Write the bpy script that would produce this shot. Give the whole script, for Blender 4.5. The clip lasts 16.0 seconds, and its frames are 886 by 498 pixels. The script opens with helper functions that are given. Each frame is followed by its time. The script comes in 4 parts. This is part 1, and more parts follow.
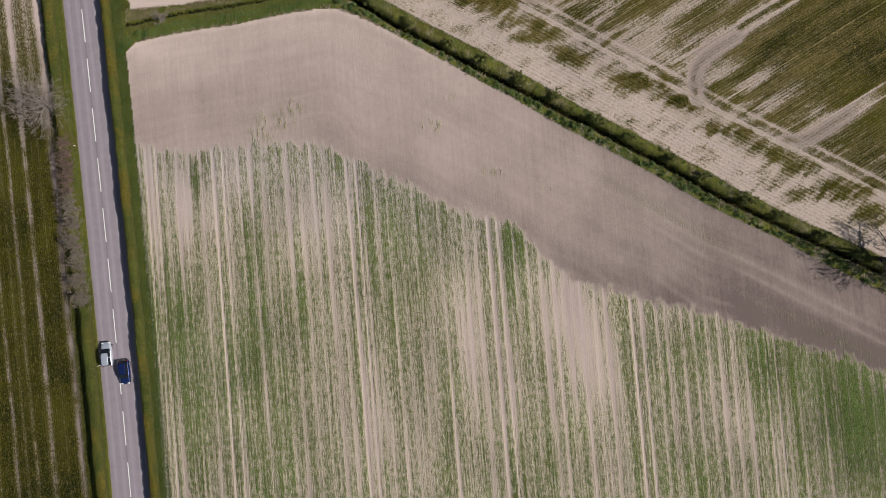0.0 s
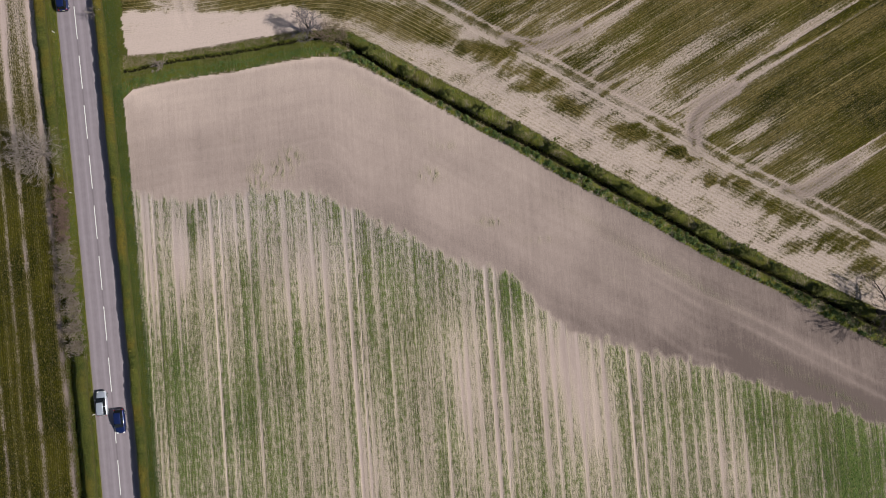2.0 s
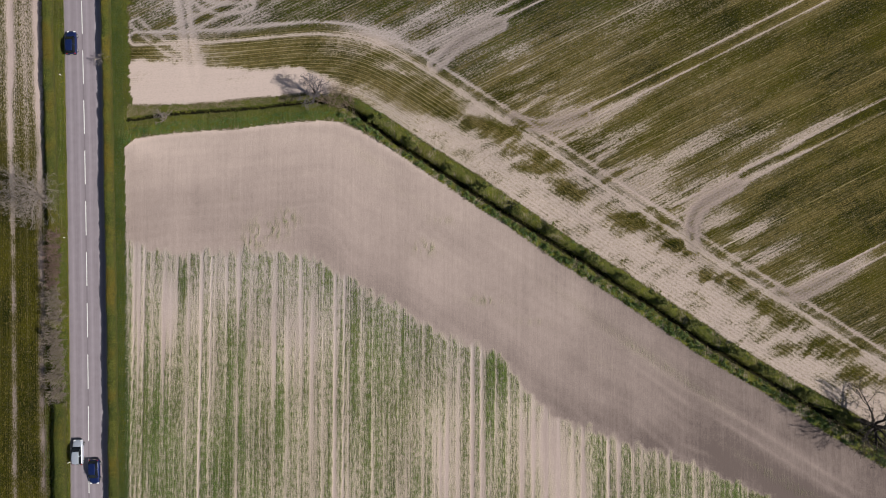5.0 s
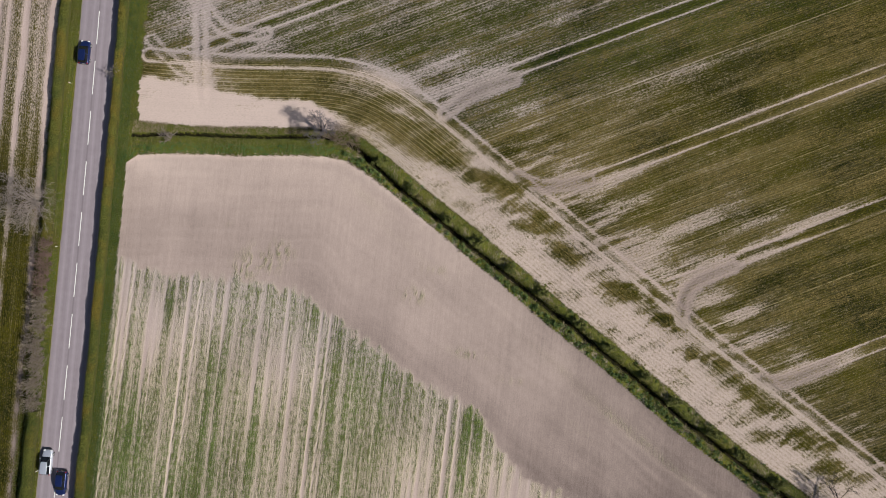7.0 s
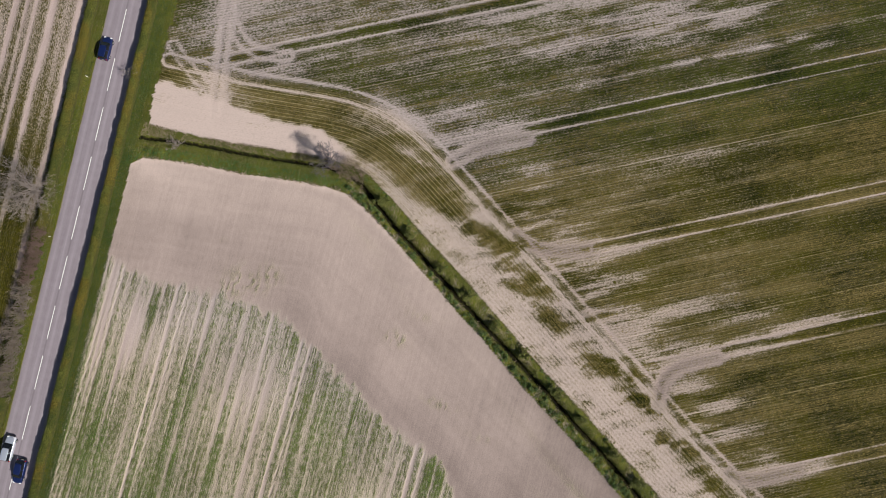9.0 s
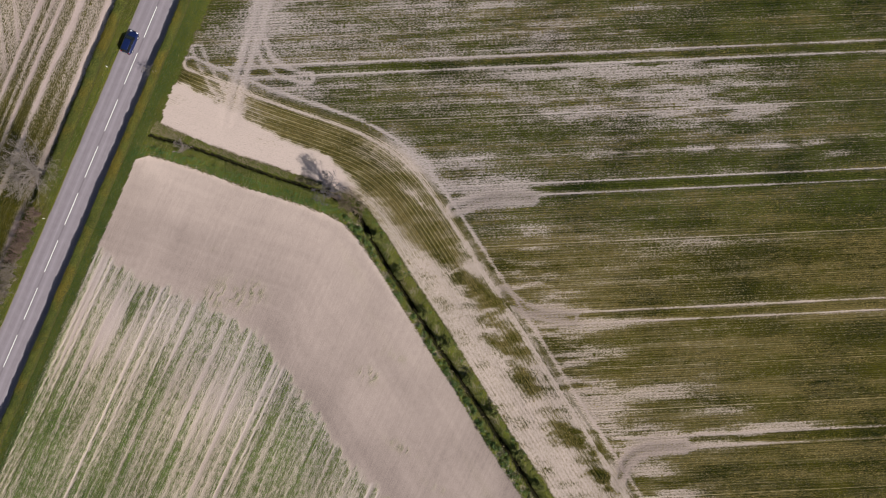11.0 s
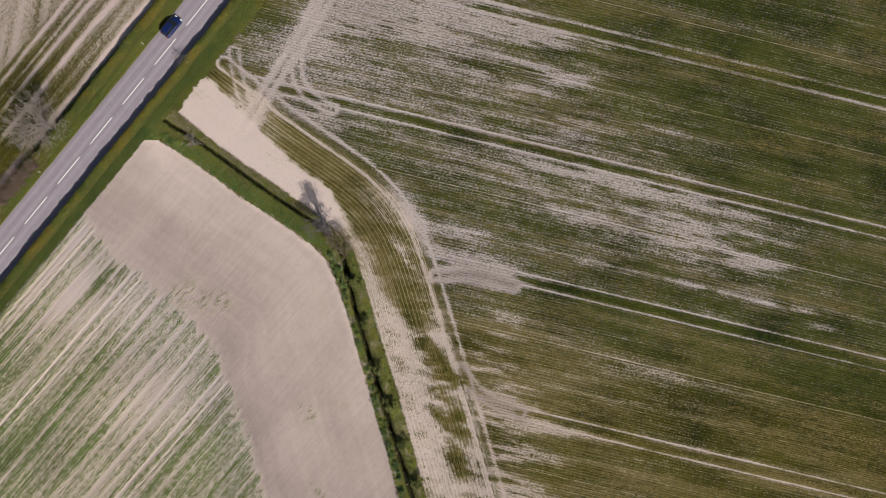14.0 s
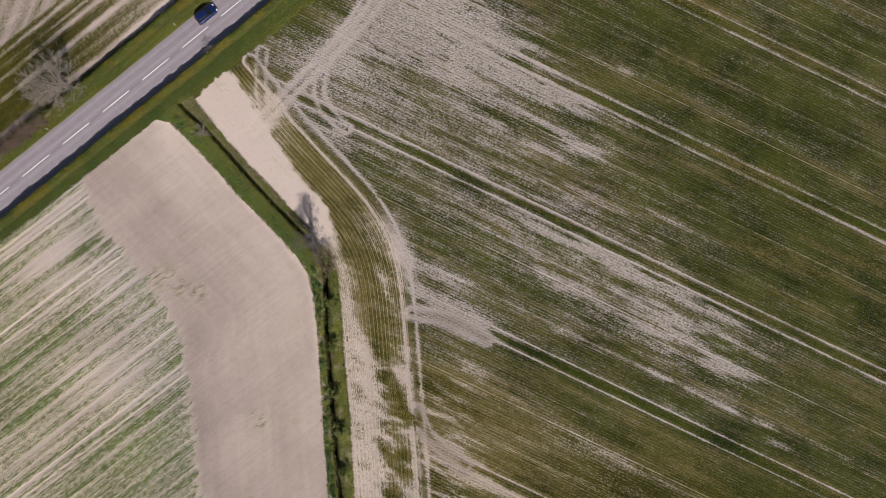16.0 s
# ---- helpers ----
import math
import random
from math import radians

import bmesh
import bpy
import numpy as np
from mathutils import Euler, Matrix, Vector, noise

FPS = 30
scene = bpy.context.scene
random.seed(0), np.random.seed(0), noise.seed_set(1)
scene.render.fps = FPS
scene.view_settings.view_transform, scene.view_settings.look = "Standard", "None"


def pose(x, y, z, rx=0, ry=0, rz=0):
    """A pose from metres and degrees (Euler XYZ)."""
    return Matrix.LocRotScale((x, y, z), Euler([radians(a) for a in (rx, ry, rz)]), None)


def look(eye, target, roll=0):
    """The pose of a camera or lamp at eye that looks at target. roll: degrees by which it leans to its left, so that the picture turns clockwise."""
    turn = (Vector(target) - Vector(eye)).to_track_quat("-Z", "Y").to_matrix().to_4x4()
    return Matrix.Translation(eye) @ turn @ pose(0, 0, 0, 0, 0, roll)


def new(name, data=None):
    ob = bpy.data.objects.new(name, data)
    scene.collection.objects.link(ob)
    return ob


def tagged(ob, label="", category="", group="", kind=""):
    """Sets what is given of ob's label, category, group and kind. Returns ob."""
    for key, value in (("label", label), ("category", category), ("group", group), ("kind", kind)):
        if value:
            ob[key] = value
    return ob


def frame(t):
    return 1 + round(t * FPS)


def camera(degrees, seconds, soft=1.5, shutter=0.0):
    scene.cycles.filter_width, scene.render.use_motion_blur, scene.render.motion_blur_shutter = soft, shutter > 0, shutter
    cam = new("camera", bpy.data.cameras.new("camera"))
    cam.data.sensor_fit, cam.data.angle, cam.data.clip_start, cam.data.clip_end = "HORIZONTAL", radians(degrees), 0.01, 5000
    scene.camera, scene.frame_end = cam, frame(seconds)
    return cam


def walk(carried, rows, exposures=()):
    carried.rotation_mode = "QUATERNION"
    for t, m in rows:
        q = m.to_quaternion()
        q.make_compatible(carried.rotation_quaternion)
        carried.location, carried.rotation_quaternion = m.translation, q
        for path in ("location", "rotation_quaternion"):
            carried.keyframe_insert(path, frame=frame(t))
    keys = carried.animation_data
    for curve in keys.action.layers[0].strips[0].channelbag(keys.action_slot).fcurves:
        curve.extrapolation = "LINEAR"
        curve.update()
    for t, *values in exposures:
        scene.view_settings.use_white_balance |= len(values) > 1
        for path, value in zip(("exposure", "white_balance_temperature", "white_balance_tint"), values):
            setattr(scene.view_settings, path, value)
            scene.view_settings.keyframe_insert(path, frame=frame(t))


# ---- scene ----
# ---- camera: a drone about 98 m up, looking almost straight down ----
cam = camera(78.0, 16.0, soft=0.6)
ROWS = [
    (0.0, 0.00, 0.00, 97.78, 1.595, -0.144, 0.008),
    (0.5, -0.03, 2.17, 97.76, 1.615, -0.235, 0.019),
    (1.0, -0.01, 4.37, 97.78, 1.626, -0.288, 0.068),
    (1.5, 0.06, 6.59, 97.82, 1.629, -0.315, 0.173),
    (2.0, 0.15, 8.83, 97.84, 1.637, -0.328, 0.364),
    (2.5, 0.28, 11.07, 97.84, 1.655, -0.349, 0.683),
    (3.0, 0.41, 13.29, 97.84, 1.670, -0.379, 1.183),
    (3.5, 0.54, 15.48, 97.84, 1.686, -0.413, 1.910),
    (4.0, 0.64, 17.67, 97.85, 1.698, -0.450, 2.842),
    (6.5, 0.90, 29.03, 97.85, 1.587, -0.634, 9.327),
    (7.0, 0.95, 31.42, 97.81, 1.472, -0.625, 11.239),
    (7.5, 0.96, 33.83, 97.76, 1.355, -0.576, 13.291),
    (8.0, 0.93, 36.22, 97.72, 1.256, -0.503, 15.424),
    (8.5, 0.86, 38.54, 97.68, 1.181, -0.434, 17.608),
    (9.0, 0.72, 40.75, 97.66, 1.141, -0.377, 19.831),
    (11.5, -1.21, 50.18, 97.79, 1.552, -0.529, 31.542),
    (12.0, -1.77, 51.98, 97.86, 1.648, -0.568, 34.063),
    (12.5, -2.35, 53.78, 97.90, 1.724, -0.622, 36.706),
    (13.0, -2.95, 55.60, 97.88, 1.769, -0.681, 39.462),
    (13.5, -3.57, 57.44, 97.85, 1.780, -0.741, 42.266),
    (14.0, -4.27, 59.26, 97.89, 1.754, -0.783, 45.088),
    (14.5, -5.12, 61.07, 98.02, 1.716, -0.797, 47.953),
    (15.0, -6.13, 62.86, 98.16, 1.658, -0.820, 50.920),
    (15.5, -7.30, 64.60, 98.24, 1.547, -0.873, 54.014),
    (16.0, -8.59, 66.26, 98.23, 1.356, -0.971, 57.239),
]
walk(cam, [(t, pose(x, y, z, rx, ry, rz)) for t, x, y, z, rx, ry, rz in ROWS], [(0.0, -0.07), (4.0, -0.05), (7.0, 0.02), (16.0, 0.06)])

# ---- world, sun, exposure ----
SUN_EL, SUN_AZ = radians(38.0), math.atan2(-0.17, 0.985)   # towards the sun, from +x
world = bpy.data.worlds.new("sky")
scene.world = world
world.use_nodes = True
wn = world.node_tree
sky = wn.nodes.new("ShaderNodeTexSky")
sky.sky_type, sky.sun_disc = "NISHITA", False
sky.sun_elevation, sky.sun_rotation = SUN_EL, radians(90) - SUN_AZ
sky.air_density, sky.dust_density = 1.0, 1.2
wn.links.new(sky.outputs[0], wn.nodes["Background"].inputs[0])
wn.nodes["Background"].inputs[1].default_value = 0.05
sun_data = bpy.data.lights.new("sun", "SUN")
sun_data.energy, sun_data.angle, sun_data.color = 5.0, radians(0.53), (1.0, 0.955, 0.90)
sun = new("sun", sun_data)
sun_dir = Vector((math.cos(SUN_EL) * math.cos(SUN_AZ), math.cos(SUN_EL) * math.sin(SUN_AZ), math.sin(SUN_EL)))
sun.matrix_world = look(sun_dir * 200, (0, 0, 0))

# ---- noise ----
rng = np.random.default_rng(7)


def lattice(i, j, seed):
    h = (i.astype(np.int64) * 374761393 + j.astype(np.int64) * 668265263 + seed * 974711) & 0x7FFFFFFF
    h = ((h ^ (h >> 13)) * 1274126177) & 0x7FFFFFFF
    return ((h ^ (h >> 16)) & 0xFFFF) / 65535.0


def vnoise(x, y, seed=0):
    """Smooth value noise, 0 to 1."""
    x, y = np.asarray(x, float), np.asarray(y, float)
    i, j = np.floor(x), np.floor(y)
    a, b = x - i, y - j
    a, b = a * a * (3 - 2 * a), b * b * (3 - 2 * b)
    n = lambda p, q: lattice(i + p, j + q, seed)
    return (n(0, 0) * (1 - a) + n(1, 0) * a) * (1 - b) + (n(0, 1) * (1 - a) + n(1, 1) * a) * b


def fbm(x, y, seed=0, octaves=3):
    out, amp, tot = 0.0, 1.0, 0.0
    for k in range(octaves):
        out, tot = out + amp * vnoise(x * 2**k, y * 2**k, seed + k), tot + amp
        amp *= 0.55
    return out / tot


def step(a, b, x):
    t = np.clip((x - a) / (b - a), 0, 1)
    return t * t * (3 - 2 * t)


# ---- the plan: road, hedges, ditch and field edges ----
def road_x(y):
    y = np.clip(y, -600, 600)
    return -59.4 - 0.1175 * y - 0.0001 * y * y


def curve(points):
    """A smooth y(x) through plan points."""
    px, py = np.array(points, float).T
    fx = np.arange(px[0], px[-1] + 0.5, 0.5)
    fy = np.interp(fx, px, py)
    pad = np.pad(fy, 4, mode="reflect", reflect_type="odd")
    fy = np.convolve(pad, np.ones(9) / 9, "valid")
    slope = (fy[-1] - fy[-3]) / (fx[-1] - fx[-3])
    return lambda x: np.interp(x, fx, fy) + np.maximum(x - fx[-1], 0) * slope


FIELD_TOP = curve([(-70, 32), (-58, 36.5), (-56.6, 39.6), (-54.4, 40.3), (-52, 40.8), (-46.6, 42.0), (-39, 43.1), (-35, 43.8), (-29.5, 45.1), (-23.7, 46.1), (-20, 46.5), (-17.5, 46.0), (-14, 44.5), (-9, 41.9), (-4, 39.2), (2, 35.9), (7.4, 32.8),
                   (12.6, 30.2), (18, 27), (23, 24.2), (28.2, 21.4), (33.4, 18.8), (38.6, 15.9), (43.8, 12.9), (49, 10.0), (54.1, 7.6), (59.3, 5.2), (64.4, 2.5), (68.6, 0.1), (110, -20)])
DITCH = curve([(-70, 41), (-58, 43), (-55.5, 43.5), (-50, 44.9), (-44, 45.9), (-38.5, 46.7), (-33, 47.7), (-27, 49.0), (-23.5, 49.7), (-18, 49.3), (-15, 47.5), (-12.3, 45.6), (-8.3, 43.2), (-5, 41.5), (-1, 39.4), (2, 37.8), (6.5, 35.3), (11.5, 32.7), (17.3, 29.8),
               (22.5, 27.0), (28, 24.4), (33.3, 21.3), (38.5, 18.7), (43.7, 15.8), (48.9, 12.6), (54, 10.2), (59.2, 7.7), (64.4, 5.1), (70.5, 2.3), (110, -16.5)])
UPPER_EDGE = curve([(-70, 44), (-60, 45.6), (-55, 45.9), (-49.5, 46.6), (-44, 47.2), (-39, 48.2), (-34, 49.2), (-29.6, 50.0), (-24, 51.0), (-18, 51.3), (-16.5, 50.8), (-13.8, 49.5), (-8.6, 46.8), (-3.2, 43.7), (1.9, 41.2), (7.1, 38.4), (12.3, 35.6), (17.6, 32.6),
                    (22.8, 29.6), (28, 26.8), (33, 24.5), (38.4, 21.4), (43.6, 18.8), (48.8, 16.0), (54, 13.0), (59, 10.5), (64.3, 7.9), (69.4, 5.7), (110, -13)])
HEADLAND = curve([(-70, 23), (-54.9, 21.9), (-51, 20.8), (-47.5, 19.0), (-43.5, 20.0), (-35.5, 20.9), (-27.5, 21.9), (-21.4, 21.0), (-17.3, 19.3), (-12, 17.1), (-8, 14.7), (0.3, 11.0), (8.6, 8.8), (13.4, 6.8), (15.9, 3.4), (20, 0.3), (24.2, -3.0), (29.3, -4.6),
                  (33.3, -5.3), (39.5, -7.1), (44.6, -8.6), (50.7, -9.7), (54.8, -11.3), (59.8, -12.4), (65, -14.3), (72, -16.8), (81.3, -20.3), (110, -32)])

# the tractor's way round the upper field's headland
TRACK = np.array([(-57, 58.0), (-48, 59.0), (-40.8, 60.0), (-35.6, 61.0), (-30.1, 62.2), (-24.7, 63.2), (-20, 63.6), (-15.9, 63.2), (-10.7, 61.5), (-4.5, 58.3), (0.5, 55.7), (5.3, 53.0), (10.6, 50.3), (15.5, 47.6), (20.4, 45.0), (25.8, 42.0), (31, 39.1), (36, 36.4), (41, 33.8), (46.0, 31.0), (55, 26.2), (69, 19.2), (79.4, 13.8), (112, -3)])


def smooth_line(points, passes=3, spacing=1.0):
    d = np.r_[0, np.cumsum(np.hypot(*np.diff(points, axis=0).T))]
    s = np.arange(0, d[-1], spacing)
    line = np.stack([np.interp(s, d, points[:, k]) for k in (0, 1)], 1)
    for _ in range(passes):
        line[2:-2] = (line[:-4] + line[1:-3] + line[2:-2] + line[3:-1] + line[4:]) / 5
    return line


def to_line(x, y, line, reach=40.0):
    """Signed distance to a line (positive on its left) and the length along it."""
    best, along = np.full(x.shape, reach), np.zeros(x.shape)
    side = np.ones(x.shape)
    near = (x > line[:, 0].min() - reach) & (x < line[:, 0].max() + reach) & (y > line[:, 1].min() - reach) & (y < line[:, 1].max() + reach)
    qx, qy = x[near], y[near]
    b, al, sd, run = best[near], along[near], side[near], 0.0
    for p, q in zip(line[:-1], line[1:]):
        e = q - p
        n = math.hypot(*e)
        t = np.clip(((qx - p[0]) * e[0] + (qy - p[1]) * e[1]) / n**2, 0, 1)
        d = np.hypot(qx - p[0] - t * e[0], qy - p[1] - t * e[1])
        closer = d < b
        b = np.where(closer, d, b)
        al = np.where(closer, run + t * n, al)
        sd = np.where(closer, np.sign(e[0] * (qy - p[1]) - e[1] * (qx - p[0])), sd)
        run += n
    best[near], along[near], side[near] = b, al, sd
    return best * side, along


TRACK_LINE = smooth_line(TRACK, spacing=2.0)
ROW_A = 0.083                                  # lean of the lower field's rows
TRAMS_A = (-50.6, -38.7, -14.9, 9.6, 34.0, 57.2, 81.0)
DIR_B = radians(31.75)                          # rows of the upper field
TRAMS_B = (-15.3, 7.8, 30.5, 53.9, 77.2, 100.4, 123.2, 146.4)

# broad patches: x, y, reach along the rows, reach across, amount of crop more or less
PATCH_A = [(-46.1, 10, 8, 1.7, -0.42), (-41.3, 9, 6.5, 1.6, -0.28), (-44, 14.4, 4, 0.8, 0.34), (-33.5, 6, 8, 0.7, 0.24), (-22.7, 8, 9, 5.5, -0.20), (-13.2, 5, 13, 1.5, 0.27), (-32.7, -17, 13, 6.5, 0.28), (-48.5, -9, 12, 3.8, 0.34), (5, -11.7, 12, 2.6, -0.36),
           (21.5, -6.5, 7, 4.2, -0.32), (26, -17, 10, 5.5, -0.38), (12.6, 5.5, 5.5, 2.4, 0.42), (12, -4, 7, 1.1, 0.26), (44, -15.5, 7, 7, 0.16), (60, -17, 8, 4.5, 0.40), (73, -27, 13, 8, 0.42), (52, -28, 8, 4, -0.14), (-9, -31, 8, 6, -0.14)]
PATCH_A2 = [(-4, -2, 10, 3.2, 0.14), (-26, -8, 9, 3, 0.12), (-18.5, -10, 14, 2.2, -0.10), (-37, 16, 7, 4, -0.16), (36, -22, 9, 2.2, 0.16), (0, 5, 7, 2.2, 0.10), (-52.6, 10, 14, 2.2, -0.12), (-30, -38, 9, 8, 0.16), (-43, -24, 12, 6, 0.20), (16, -36, 10, 7, 0.10), (44, -38, 9, 6, 0.16)]
# weeds on the bare headland of the lower field
PATCH_W = [(-30, 25.6, 2.4, 3.8, 0.40), (-26.6, 28.2, 1.6, 2.2, 0.34), (-33.5, 22.6, 1.6, 2.4, 0.34), (-1.8, 25, 1.3, 2.2, 0.42), (1.4, 30.2, 1.0, 3.4, 0.16), (9.6, 16.6, 1.0, 3.4, 0.30), (18.4, 13.5, 0.8, 3.0, 0.16), (-36.6, 31, 0.5, 0.5, 0.3)]
STREAK_W = [(36.8, 10.6, 9, 1.0, 0.26), (44, 6.9, 9, 0.8, 0.24), (50.2, 3.1, 7, 0.8, 0.20), (31.8, 7.3, 3, 0.7, 0.14), (-13.5, 40.2, 4.5, 0.9, 0.15), (62, -9.6, 9, 0.9, 0.30), (72, -14, 9, 1.1, 0.40), (26, 17.5, 8, 0.7, 0.12), (-6, 34, 7, 0.6, 0.10)]
# pale turning places and thin crop along the headland of the upper field
PATCH_B = [(0.7, 63.9, 8, 2.0, -0.95), (-4.5, 67.0, 5.5, 1.2, -0.5), (5.4, 64.2, 7, 0.9, -0.5), (29.5, 52.9, 10, 0.9, -0.85), (20.5, 50.6, 5, 1.8, -0.9), (45, 47.6, 7, 1.1, -0.85), (55.5, 49.6, 7, 0.8, -0.5), (66, 52.3, 12, 0.9, -0.75), (60, 47.6, 9, 0.8, -0.6), (57.6, 43.8, 9, 0.8, -0.7), (47.5, 39.4, 7, 2.2, -0.9),
           (36.5, 39.6, 5, 1.6, -0.8), (50, 35.0, 4.5, 2.0, -0.62), (56.5, 33.4, 5, 1.4, -0.4), (68, 24.6, 5, 2.4, -0.85), (74.5, 27.8, 8, 1.0, -0.7), (32.5, 48.6, 7, 1.1, -0.42), (60, 29.6, 5, 1.3, -0.4), (10, 60.5, 8, 2.0, -0.16)]
# bare streaks far up the field
PATCH_B2 = [(-12.1, 99.3, 4.5, 1.2, -0.6), (-14.6, 93.8, 4, 0.7, -0.4), (16, 97.6, 15, 0.95, -1.0), (20.3, 95.1, 6, 1.4, -0.55), (25.1, 97.1, 6, 1.3, -0.6), (21.7, 91.3, 5.5, 0.9, -0.6), (35.6, 99.9, 5, 1.4, -0.75), (44.3, 98.0, 9, 1.0, -0.5), (31.3, 89.8, 5, 0.9, -0.4), (7.8, 101, 3.6, 0.7, -0.65), (5.6, 82.4, 8, 1.0, -0.35),
            (52.5, 100.4, 4, 0.9, -0.35), (-3.5, 95.8, 6, 0.7, -0.3), (-3.4, 80.9, 6, 0.8, -0.25), (16.6, 80.2, 7, 0.8, -0.2), (31.9, 103.8, 7, 0.9, -0.45), (-36, 94.5, 15, 4.0, -0.85), (-24, 100, 11, 1.6, -0.75), (-16, 105.6, 8, 0.9, -0.5)]
PATCH_B3 = [(-21.4, 112.7, 5, 0.8, -0.5), (-11.6, 100.3, 4, 1.1, -0.4), (-21.3, 95.4, 6, 0.9, -0.4), (-36, 87.5, 9, 1.6, -0.45), (-26, 87.4, 6, 0.9, -0.35), (-46, 92, 9, 7, -0.75), (-47.5, 82, 5, 4.5, -0.9), (-49.2, 73, 3.6, 3.4, -0.85), (-2.6, 94.3, 6, 0.8, -0.3), (-2.6, 85.9, 7, 0.7, -0.3), (8, 106, 5, 0.7, -0.3),
            (8, 91, 34, 13, -0.24), (-24, 94, 22, 14, -0.22), (-34, 72, 14, 5, -0.12), (33, 96, 18, 9, -0.12), (62, 74, 14, 2.4, -0.3), (41, 76, 12, 1.0, -0.2)]
# crop left standing on the headland, blotch by blotch
PATCH_H = [(0, 50.6, 3.6, 1.8, 0.30), (8.9, 46.9, 3.8, 1.7, 0.75), (14.0, 47.9, 2.6, 1.1, 0.65), (12.6, 44.2, 3.6, 1.4, 0.32), (18.4, 42.6, 2.4, 1.5, 0.66), (16.0, 40.7, 3.2, 1.0, 0.46), (23.5, 37.2, 2.5, 1.5, 0.75), (35.8, 32.9, 4.6, 1.3, 0.85), (32.6, 31.0, 2.4, 0.9, 0.5), (43.2, 29.2, 3.2, 1.3, 0.85), (40.7, 33.6, 1.5, 0.8, 0.5),
           (31.8, 30.2, 1.4, 0.6, 0.3), (35.1, 26.0, 2.4, 0.8, 0.32), (48.6, 24.0, 3.8, 1.3, 0.6), (54.6, 24.2, 2.8, 1.2, 0.5), (58.8, 20.3, 3.6, 1.4, 0.36), (64, 17.5, 3.4, 1.5, 0.42), (66.2, 18.9, 2, 0.8, 0.4), (74.3, 14.0, 3.8, 1.6, 0.6)]
PATCH_H2 = [(80.3, 16.0, 4, 2.2, 0.6), (77.5, 9.2, 4, 2.0, 0.6), (57, 16.2, 4, 1.4, 0.22), (71, 12.5, 3.6, 1.6, 0.45), (66, 12.2, 4.5, 1.6, 0.35), (26.5, 39.5, 2.6, 0.8, 0.3), (20, 39.0, 3.4, 0.9, 0.22), (4, 47.8, 3.6, 1.6, 0.26), (5.0, 50.4, 2.2, 1.0, -0.5), (-4, 47.6, 4, 1.6, -0.2), (-9.5, 56.6, 4, 0.7, -0.45)]


def patches(x, y, lean, rows):
    c, s, out = math.cos(lean), math.sin(lean), 0.0
    for px, py, along, across, amount in rows:
        u, v = (x - px) * c + (y - py) * s, -(x - px) * s + (y - py) * c
        out = out + amount * np.exp(-((u / along) ** 2) - (v / across) ** 2)
    return out


def stripes(v, u, seed):
    """Uneven drill rows: long streaks that fade in and out along the row."""
    w = v + 0.10 * (vnoise(u / 5, v / 3, seed + 9) - 0.5)
    a = vnoise(w / 0.55, u / 22, seed) - 0.5
    b = vnoise(w / 1.15, u / 34, seed + 1) - 0.5
    c = vnoise(w / 3.4, u / 60, seed + 2) - 0.5
    return 0.85 * a + 0.75 * b + 0.22 * c


